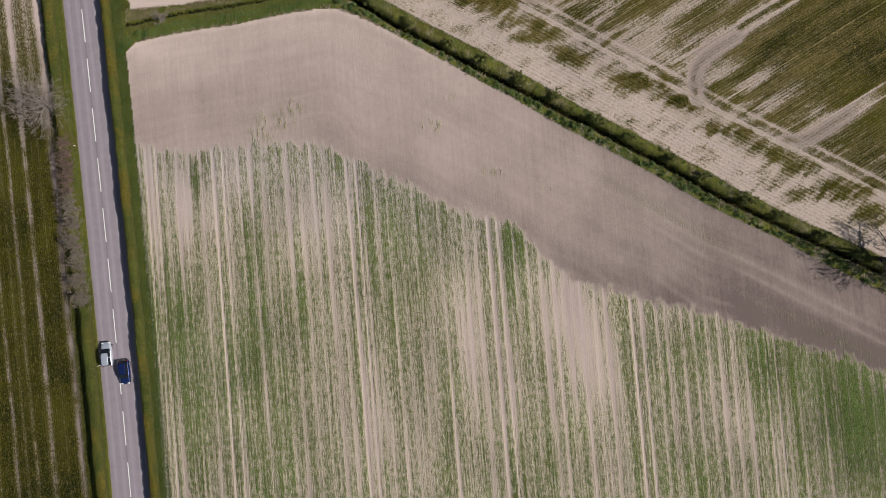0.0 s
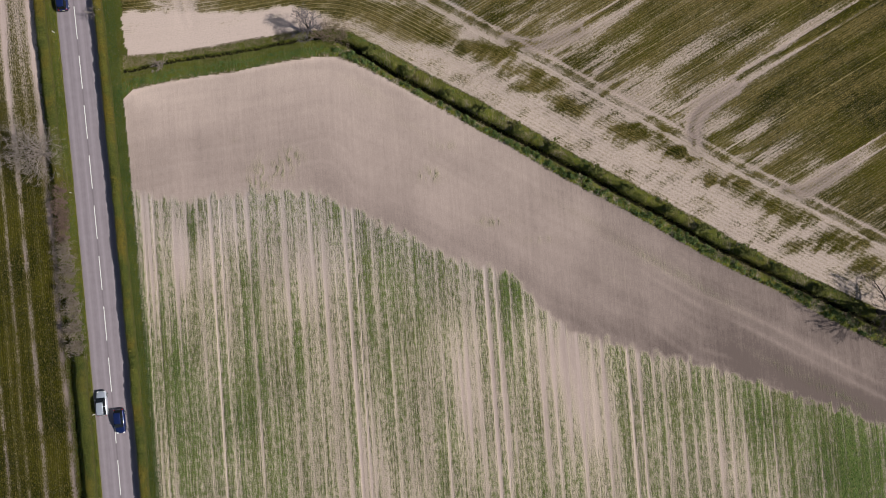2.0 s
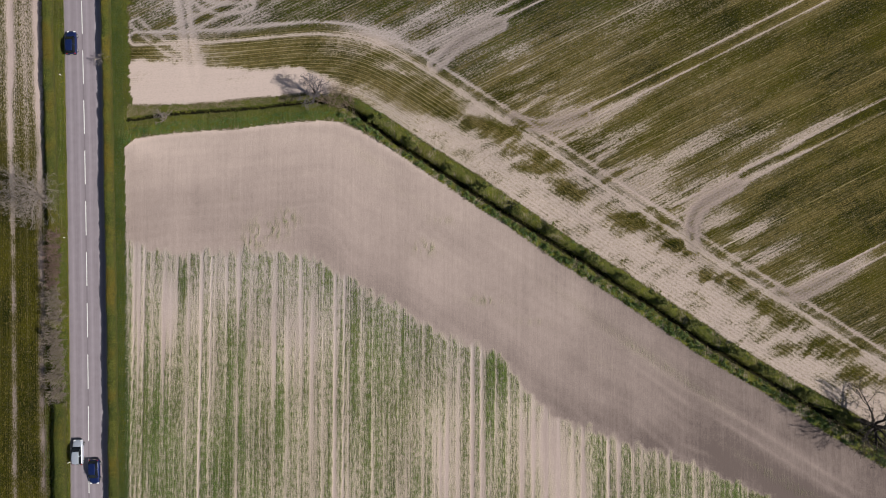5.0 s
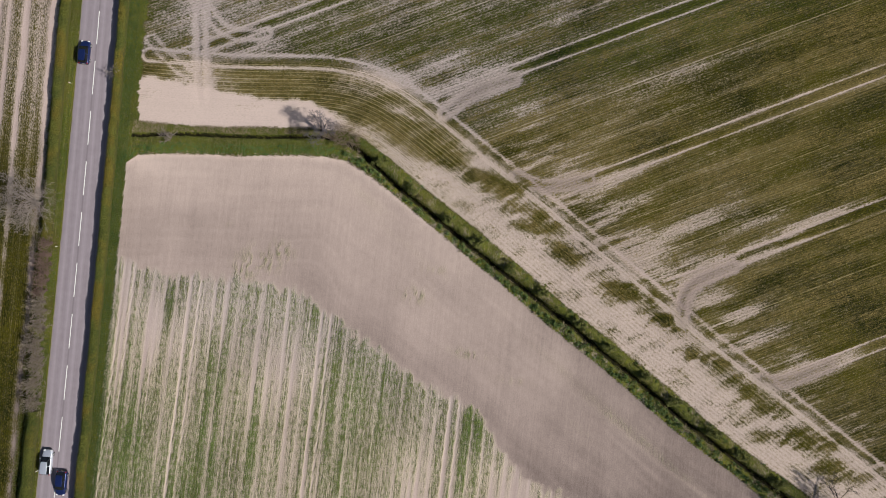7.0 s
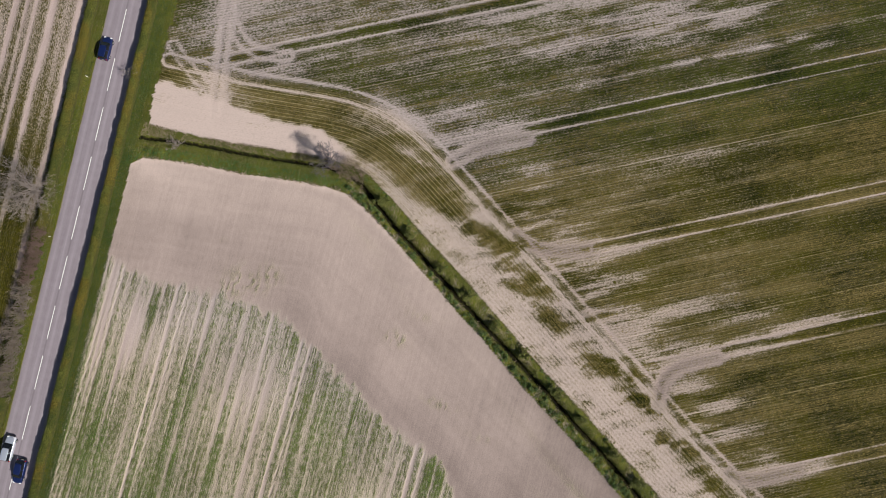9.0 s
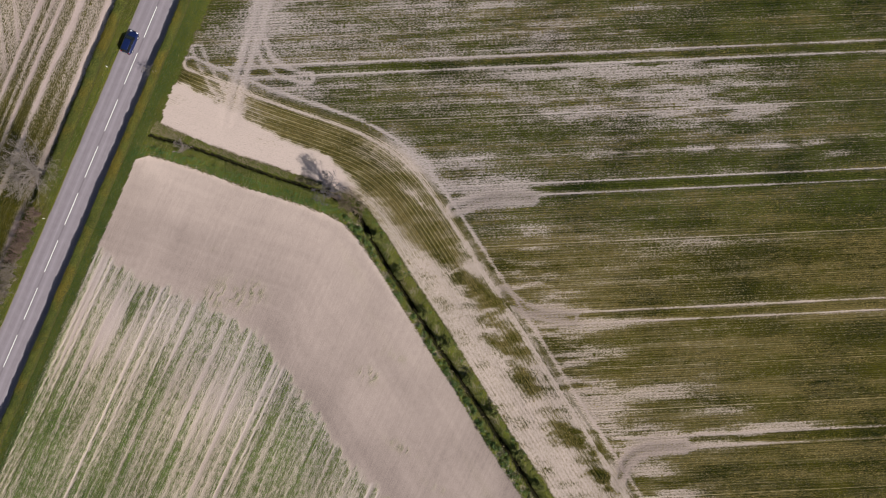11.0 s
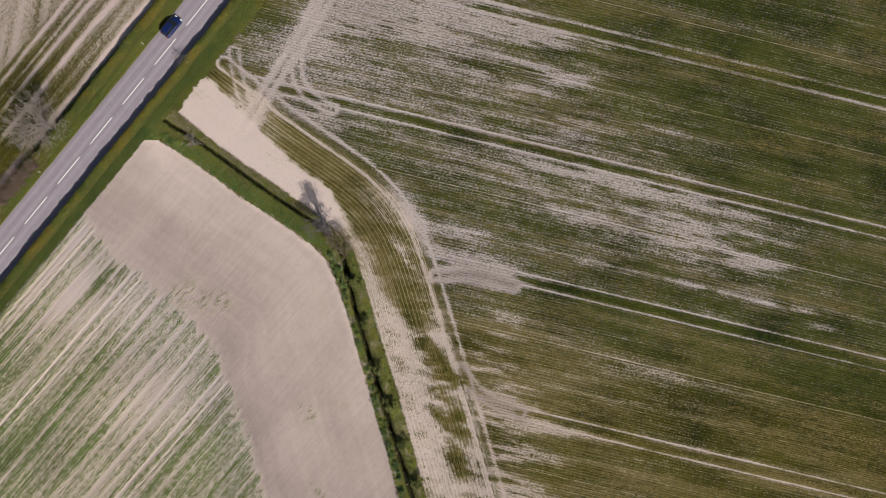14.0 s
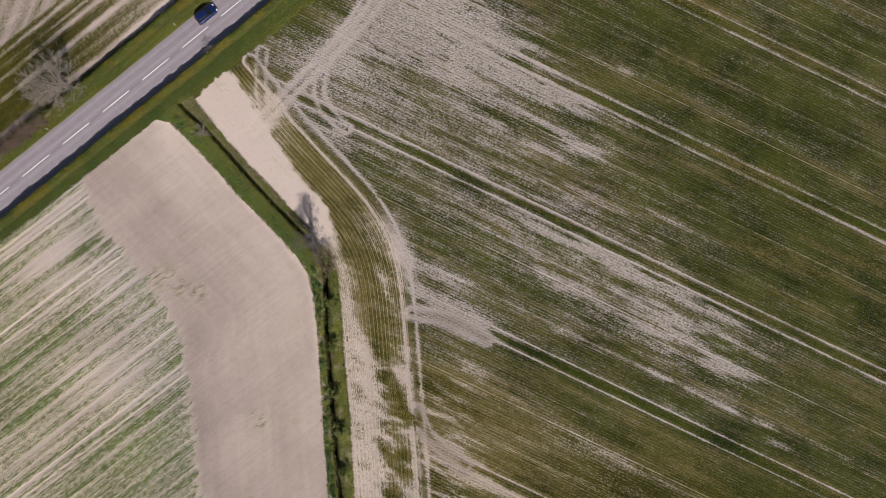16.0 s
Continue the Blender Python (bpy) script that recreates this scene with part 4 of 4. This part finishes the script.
tagged(new("straw_fringe", tufts("straw_fringe", np.stack([x, y, z], 1), STRAW, (0.18, 0.42))), "pale dead grass along the field edge", "grass", kind="stuff")


# ---- crops ----
def crop(name, n, box, test, material, label, size):
    x, y = rng.uniform(box[0], box[1], n), rng.uniform(box[2], box[3], n)
    z, cover, tone, a, b, c, verge, s = lay(x, y)
    land = a if test == "a" else b if test == "b" else c
    keep = (land > 0) & (rng.uniform(0.25, 1.0, n) < cover)
    xyz = np.stack([x, y, z], 1)[keep]
    return tagged(new(name, tufts(name, xyz, material, size, 3, 1.0, 0.2)), label, "crop", kind="stuff")


crop("cereal_crop", 90000, (-58, 96, -48, 24), "a", CROP_A, "young green cereal plants in uneven drill rows", (0.07, 0.18))
crop("olive_crop", 110000, (-60, 96, -2, 166), "b", CROP_B, "dense olive green crop between tractor tramlines", (0.05, 0.14))
crop("strip_crop", 50000, (-98, -58, -48, 110), "c", CROP_B, "green crop in strips along the road", (0.05, 0.14))


# ---- trees ----
def tubes(segments, sides):
    """Tapered tubes for segments (p0, p1, r0, r1), as arrays."""
    if not len(segments):
        return np.zeros((0, 3)), np.zeros((0, 4), int)
    p0, p1 = np.array([s[0] for s in segments]), np.array([s[1] for s in segments])
    r0, r1 = np.array([s[2] for s in segments]), np.array([s[3] for s in segments])
    d = p1 - p0
    d /= np.linalg.norm(d, axis=1, keepdims=True) + 1e-9
    ref = np.where(np.abs(d[:, 2:3]) > 0.9, np.array([[1.0, 0, 0]]), np.array([[0, 0, 1.0]]))
    a = np.cross(d, ref)
    a /= np.linalg.norm(a, axis=1, keepdims=True)
    b = np.cross(d, a)
    ang = np.arange(sides) * 2 * np.pi / sides
    ca, sa = np.cos(ang)[None, :, None], np.sin(ang)[None, :, None]
    ring = a[:, None] * ca + b[:, None] * sa
    v = np.stack([p0[:, None] + ring * r0[:, None, None], p1[:, None] + ring * r1[:, None, None]], 1)
    k = np.arange(sides)
    quad = np.stack([k, (k + 1) % sides, sides + (k + 1) % sides, sides + k], 1)
    f = (np.arange(len(segments)) * 2 * sides)[:, None, None] + quad[None]
    return v.reshape(-1, 3), f.reshape(-1, 4)


def grow(start, way, length, radius, depth, out, r, droop=0.0, spread=0.7, kids=3):
    """A branch that wanders and forks; its pieces are filed by depth."""
    p, d = np.array(start, float), np.array(way, float)
    n = max(3, int(length / 0.45))
    piece = length / n
    for k in range(n):
        d = d + r.normal(0, 0.17, 3) + np.array([0, 0, 0.05 - droop])
        d /= np.linalg.norm(d)
        q = p + d * piece
        a, b = radius * (1 - 0.72 * k / n), radius * (1 - 0.72 * (k + 1) / n)
        out.setdefault(depth, []).append((p, q, a, b))
        if depth > 0 and k >= n * 0.25 and r.random() < kids / (n * 0.75):
            side = np.cross(d, r.normal(size=3))
            side /= np.linalg.norm(side)
            new_way = d * (1 - spread * 0.5) + side * spread
            new_way /= np.linalg.norm(new_way)
            grow(q, new_way, length * r.uniform(0.42, 0.68), b * 0.72, depth - 1, out, r, droop, spread, kids)
        p = q
    if depth > 0:
        for _ in range(2):
            side = np.cross(d, r.normal(size=3))
            side /= np.linalg.norm(side)
            grow(p, (d + side * spread * 0.6) / np.linalg.norm(d + side * spread * 0.6), length * 0.55, radius * 0.28, depth - 1, out, r, droop, spread, kids)


def tree(label, x, y, tall, trunk_h, trunk_r, limbs, reach, bark, twig_bark, seed, lean=(0, 0), spread=0.75, rise=0.55, depth=3, kids=4.2, thick=0.022, name="bare_tree"):
    r = np.random.default_rng(seed)
    t = tagged(new(name), label, "tree")
    t.location = (x, y, float(height_at(np.array([x]), np.array([y]))[0]) - 0.05)
    out = {}
    p, pieces = np.array([0.0, 0, 0]), []
    n = max(2, int(trunk_h / 0.4))
    for k in range(n):
        q = p + np.array([lean[0] / n + r.normal(0, 0.04), lean[1] / n + r.normal(0, 0.04), trunk_h / n])
        pieces.append((p, q, trunk_r * (1.35 if k == 0 else 1.0 - 0.3 * k / n), trunk_r * (1.0 - 0.3 * (k + 1) / n)))
        p = q
    v, f = tubes(pieces, 8)
    part_mesh("trunk", mesh_from("trunk", v, f, bark, True), t)
    twigs = []
    for k in range(limbs):
        a = 2 * np.pi * (k + r.uniform(-0.25, 0.25)) / limbs
        up = rise * r.uniform(0.6, 1.6)
        way = np.array([math.cos(a), math.sin(a), up])
        way /= np.linalg.norm(way)
        out = {}
        start = pieces[-1][1] if k % 2 else pieces[-max(1, len(pieces) // 3)][1]
        grow(start, way, reach * r.uniform(0.75, 1.1), trunk_r * 0.55, depth, out, r, 0.0, spread, kids)
        v, f = tubes(out.get(depth, []), 6)
        part_mesh("limb", mesh_from("limb", v, f, bark, True), t)
        for lv in range(depth):
            twigs += out.get(lv, [])
    twigs = [(a, b, max(c, thick), max(d, thick * 0.7)) for a, b, c, d in twigs]
    v, f = tubes(twigs, 3)
    part_mesh("crown", mesh_from("crown", v, f, twig_bark), t, "bare twiggy crown", "stuff")
    return t


tree("spreading bare tree with pale twiggy crown in the roadside hedge", -69.9, 28.2, 8, 1.8, 0.27, 13, 3.7, BARK_PALE, BARK_PALE, 5, spread=0.85, rise=0.75, kids=7.4, thick=0.018)
tree("dark bare tree at the bend of the ditch", -23.2, 50.6, 6, 1.5, 0.26, 11, 2.5, BARK_DARK, BARK_MAUVE, 8, spread=0.8, rise=1.1, kids=7.6, thick=0.026)
tree("large dark bare tree on the far ditch bank", 78.8, 0.8, 10, 2.2, 0.5, 10, 4.6, BARK_DARK, BARK_DARK, 12, spread=0.75, rise=0.8, kids=4.8, thick=0.026)


def shrub(label, x, y, radius, tall, stems, bark, seed, leaf=None):
    """A bush of many thin stems from one root, with a few leaves if any."""
    r = np.random.default_rng(seed)
    t = tagged(new("shrub"), label, "shrub")
    t.location = (x, y, float(height_at(np.array([x]), np.array([y]))[0]) - 0.03)
    out = {}
    for _ in range(stems):
        a, u = r.uniform(0, 2 * np.pi), r.uniform(0.15, 1.0)
        way = np.array([math.cos(a) * u * radius, math.sin(a) * u * radius, tall])
        size = np.linalg.norm(way)
        grow((math.cos(a) * u * radius * 0.35, math.sin(a) * u * radius * 0.35, 0), way / size, size * r.uniform(0.6, 1.0), 0.035, 2, out, r, 0.02, 0.6, 2.2)
    stem = [(a, b, max(c, 0.012), max(d, 0.010)) for a, b, c, d in out.get(2, [])]
    fine = [(a, b, max(c, 0.020), max(d, 0.014)) for a, b, c, d in out.get(1, []) + out.get(0, [])]
    v, f = tubes(stem, 4)
    part_mesh("branchwork", mesh_from("branchwork", v, f, bark), t, kind="stuff")
    v, f = tubes(fine, 3)
    part_mesh("crown", mesh_from("crown", v, f, bark), t, kind="stuff")
    if leaf:
        pts = np.array([s[1] for s in fine])
        pts = np.repeat(pts, 2, 0) + r.normal(0, 0.09, (len(pts) * 2, 3))
        v, f = leaf_cards(pts, (0.05, 0.12), np.tile([[0.15, 0.0, 1.0]], (len(pts), 1)), 0.7)
        part_mesh("foliage", mesh_from("foliage", v, f, leaf), t, kind="stuff")
    return t


r_w = np.random.default_rng(4)
for n in range(18):
    y = -6.8 + n * 1.65 + r_w.uniform(-0.4, 0.4)
    x = float(road_x(y)) - 4.5 - 0.02 * max(y, 0) + r_w.uniform(-0.3, 0.3)
    red = y > 12.5
    shrub("reddish brown leafless thicket in the hedge" if red else "grey leafless hedge shrub with tangled stems", x, y, r_w.uniform(0.45, 0.75), r_w.uniform(1.6, 2.3), 20, BARK_RED if red else BARK_GREY, 40 + n)
shrub("small grey leafless bush beside the ditch", -50.2, 43.9, 1.0, 1.0, 18, BARK_PALE, 61)
shrub("whitish dead shrub in the roadside hedge", -61.4, 54.0, 0.55, 1.6, 9, BARK_PALE, 62)
for n, (x, y, rad, tall) in enumerate(((-20.0, 50.4, 1.5, 1.0), (-17.8, 49.8, 1.3, 0.9), (-21.6, 49.7, 1.2, 0.9))):
    shrub("tan leafless brambles at the bend of the ditch", x, y, rad, tall, 26, BARK_TAN, 70 + n)
r_b = np.random.default_rng(3)
for n in range(15):
    x = -12.0 + n * 6.6 + r_b.uniform(-0.8, 0.8)
    y = float(DITCH(x)) + r_b.uniform(0.9, 1.7) / 0.87
    shrub("low olive scrub bush on the ditch bank", x, y, r_b.uniform(0.6, 0.95), r_b.uniform(0.6, 1.0), 12, BARK_DARK, 100 + n, OLIVE)

# ---- marker posts ----
POST_WHITE = plain("white_plastic_post", (0.80, 0.79, 0.75), 0.5)
POST_RED = plain("red_reflector", (0.45, 0.03, 0.02), 0.3)


def marker_post(x, y):
    p = tagged(new("marker_post"), "short white plastic roadside marker post with a red reflector", "post", "marker posts along the verge")
    bm = bmesh.new()
    bmesh.ops.create_cube(bm, size=1, matrix=Matrix.Translation((0, 0, 0.35)) @ Matrix.Diagonal((0.13, 0.10, 0.7, 1)))
    for v in bm.verts:
        if v.co.z > 0.6:
            v.co.z += -0.05 if v.co.x < 0 else 0.0
    bmesh.ops.bevel(bm, geom=list(bm.edges), offset=0.015, segments=2, affect="EDGES")
    part("post_body", bm, POST_WHITE, p)
    bm = bmesh.new()
    bmesh.ops.create_cube(bm, size=1, matrix=Matrix.Translation((0, -0.055, 0.54)) @ Matrix.Diagonal((0.07, 0.012, 0.16, 1)))
    part("reflector", bm, POST_RED, p)
    p.location = (x, y, float(height_at(np.array([x]), np.array([y]))[0]) - 0.02)
    return p


for x, y in ((-60.7, -18.0), (-69.6, 50.2), (-65.7, 21.2)):
    marker_post(x, y)


# ---- cars ----
GLASS = plain("tinted_car_glass", (0.012, 0.014, 0.017), 0.15)
RUBBER = plain("tyre_rubber", (0.02, 0.02, 0.02), 0.85)
ALLOY = plain("alloy_rim", (0.5, 0.5, 0.5), 0.35, 0.9)
TRIM_BLACK = plain("black_plastic_trim", (0.025, 0.025, 0.027), 0.6)
LAMP_CLEAR = plain("clear_headlamp", (0.75, 0.76, 0.78), 0.15)
LAMP_RED = plain("red_tail_lamp", (0.35, 0.015, 0.012), 0.25)
PLATE = plain("blank_number_plate", (0.7, 0.68, 0.5), 0.5)


def paint(name, colour, metal):
    m = plain(name, colour, 0.32, metal, 0.06, 12)
    m.node_tree.nodes["Principled BSDF"].inputs["Coat Weight"].default_value = 0.7
    m.node_tree.nodes["Principled BSDF"].inputs["Coat Roughness"].default_value = 0.08
    return m


def loft(rings, caps=True):
    bm = bmesh.new()
    rows = [[bm.verts.new(p) for p in ring] for ring in rings]
    n = len(rows[0])
    for a, b in zip(rows[:-1], rows[1:]):
        for j in range(n):
            bm.faces.new((a[j], a[(j + 1) % n], b[(j + 1) % n], b[j]))
    if caps:
        bm.faces.new(rows[0][::-1]), bm.faces.new(rows[-1])
    bmesh.ops.recalc_face_normals(bm, faces=bm.faces)
    for f in bm.faces:
        f.smooth = True
    return bm


def slab(corners, thick, inset=0.0):
    """A panel from four corners, with thickness along its normal and softened edges."""
    c = [Vector(p) for p in corners]
    n = (c[1] - c[0]).cross(c[3] - c[0]).normalized() * thick
    bm = bmesh.new()
    lo, hi = [bm.verts.new(p) for p in c], [bm.verts.new(p + n) for p in c]
    bm.faces.new(lo[::-1]), bm.faces.new(hi)
    for j in range(4):
        bm.faces.new((lo[j], lo[(j + 1) % 4], hi[(j + 1) % 4], hi[j]))
    bmesh.ops.recalc_face_normals(bm, faces=bm.faces)
    bmesh.ops.bevel(bm, geom=list(bm.edges), offset=min(0.012, thick * 0.3), segments=1, affect="EDGES")
    return bm


def lump(at, size, bevel=0.03):
    bm = bmesh.new()
    bmesh.ops.create_cube(bm, size=1, matrix=Matrix.Translation(at) @ Matrix.Diagonal((*size, 1)))
    bmesh.ops.bevel(bm, geom=list(bm.edges), offset=bevel, segments=2, affect="EDGES")
    return bm


def rounded(ob):
    m = ob.modifiers.new("rounding", "SUBSURF")
    m.levels = m.render_levels = 1
    return ob


def car(label, colour, x, y, turn, long=4.25, wide=1.78, tall=1.46, boxy=0.0):
    """A hatchback; its front looks along +y before it is turned."""
    c = tagged(new("car"), label, "car", "cars on the road")
    w, h = wide / 2, long / 2
    rings = []
    for yy, top, ww, low in ((-h, 0.62, 0.80, 0.40), (-h + 0.07, 0.90, 0.90, 0.30), (-h + 0.30, 0.96, 0.97, 0.24), (-0.9, 0.98, 1.0, 0.20), (0.3, 0.97, 1.0, 0.20), (0.85, 0.94, 0.99, 0.20), (1.35, 0.86, 0.97, 0.22), (h - 0.25, 0.74, 0.90, 0.24), (h - 0.06, 0.62, 0.78, 0.30), (h, 0.52, 0.66, 0.36)):
        e = w * ww
        rings.append([(e * 0.92, yy, low), (e, yy, low + 0.16), (e, yy, (low + top) * 0.55), (e * 0.95, yy, top - 0.07), (e * 0.80, yy, top), (0, yy, top + 0.025),
                      (-e * 0.80, yy, top), (-e * 0.95, yy, top - 0.07), (-e, yy, (low + top) * 0.55), (-e, yy, low + 0.16), (-e * 0.92, yy, low), (0, yy, low)])
    rounded(part("body", loft(rings), colour, c))
    rear, front, r0, r1 = -h + 0.14, 1.0, -h + 0.62 - 0.28 * boxy, 0.22
    bw, rw, zb, zr = w * 0.88, w * 0.70, 0.93, tall - 0.05
    rings = []
    for yy, ee, zz in ((r0 - 0.16, rw * 0.90, zr - 0.07), (r0, rw, zr), ((r0 + r1) / 2, rw * 1.03, zr + 0.03), (r1 - 0.1, rw, zr), (r1 + 0.12, rw * 0.92, zr - 0.06)):
        rings.append([(ee, yy, zz - 0.03), (ee * 0.96, yy, zz + 0.02), (ee * 0.6, yy, zz + 0.045), (0, yy, zz + 0.055), (-ee * 0.6, yy, zz + 0.045), (-ee * 0.96, yy, zz + 0.02), (-ee, yy, zz - 0.03), (0, yy, zz - 0.05)])
    rounded(part("roof", loft(rings), colour, c))
    part("windscreen", slab([(bw * 0.92, front, zb), (-bw * 0.92, front, zb), (-rw * 0.9, r1 + 0.1, zr - 0.05), (rw * 0.9, r1 + 0.1, zr - 0.05)], 0.03), GLASS, c)
    part("rear_window", slab([(-bw * 0.9, rear, zb), (bw * 0.9, rear, zb), (rw * 0.9, r0 - 0.14, zr - 0.06), (-rw * 0.9, r0 - 0.14, zr - 0.06)], 0.03), GLASS, c)
    for sgn in (-1, 1):
        corners = [(sgn * bw, rear + 0.05, zb), (sgn * bw, front - 0.05, zb), (sgn * rw, r1 + 0.05, zr - 0.03), (sgn * rw, r0 - 0.08, zr - 0.03)]
        part("side_window", slab(corners if sgn < 0 else corners[::-1], 0.03), GLASS, c)
        part("pillar", slab([(sgn * bw, -0.55, zb), (sgn * bw, -0.43, zb), (sgn * rw, -0.45, zr), (sgn * rw, -0.55, zr)], 0.045 * -sgn), colour, c)
        part("wing_mirror", lump((sgn * (w + 0.08), 0.72, 0.98), (0.2, 0.12, 0.14)), colour, c)
        part("headlight", lump((sgn * w * 0.62, h - 0.17, 0.63), (0.36, 0.28, 0.14)), LAMP_CLEAR, c)
        part("tail_light", lump((sgn * w * 0.78, -h + 0.09, 0.80), (0.22, 0.12, 0.22)), LAMP_RED, c)
        for yy in (-h + 0.78, h - 0.82):
            bm = bmesh.new()
            bmesh.ops.create_cone(bm, cap_ends=True, segments=20, radius1=0.32, radius2=0.32, depth=0.20, matrix=Matrix.Translation((sgn * (w - 0.12), yy, 0.32)) @ Matrix.Rotation(radians(90), 4, "Y"))
            bmesh.ops.bevel(bm, geom=[e for e in bm.edges if len(e.link_faces) == 2 and e.calc_face_angle() > 1.0], offset=0.03, segments=2, affect="EDGES")
            wheel = part("wheel", bm, RUBBER, c)
            bm = bmesh.new()
            bmesh.ops.create_cone(bm, cap_ends=True, segments=16, radius1=0.20, radius2=0.17, depth=0.04, matrix=Matrix.Translation((sgn * (w - 0.005), yy, 0.32)) @ Matrix.Rotation(radians(90 * sgn), 4, "Y"))
            part("rim", bm, ALLOY, wheel)
    part("front_grille", lump((0, h - 0.01, 0.46), (0.9, 0.06, 0.14), 0.015), TRIM_BLACK, c)
    part("rear_bumper", lump((0, -h + 0.04, 0.42), (1.45, 0.14, 0.18)), TRIM_BLACK, c)
    part("number_plate", lump((0, -h - 0.005, 0.62), (0.5, 0.03, 0.11), 0.008), PLATE, c)
    c.matrix_world = pose(x, y, 0.035, 0, 0, turn)
    return c


BLUE = paint("dark_blue_car_paint", (0.012, 0.024, 0.105), 0.4)
SILVER = paint("silver_car_paint", (0.62, 0.66, 0.74), 0.5)


def lane(y, side):
    return float(road_x(y)) + side


def heading(y):
    return math.degrees(math.atan(0.1175 + 0.0002 * y))


car("dark blue hatchback on the asphalt beside the hedge shadow", BLUE, lane(-19.0, 1.35), -19.0, 180 + heading(-19.0))
car("silver hatchback with a dark windscreen in the verge-side lane", SILVER, lane(-15.9, -1.5), -15.9, heading(-15.9), 4.35, 1.8, 1.48, 0.6)
car("glossy dark blue hatchback in the verge-side lane", BLUE, lane(56.0, -1.6), 56.0, heading(56.0), 4.2, 1.8, 1.5, 0.4)
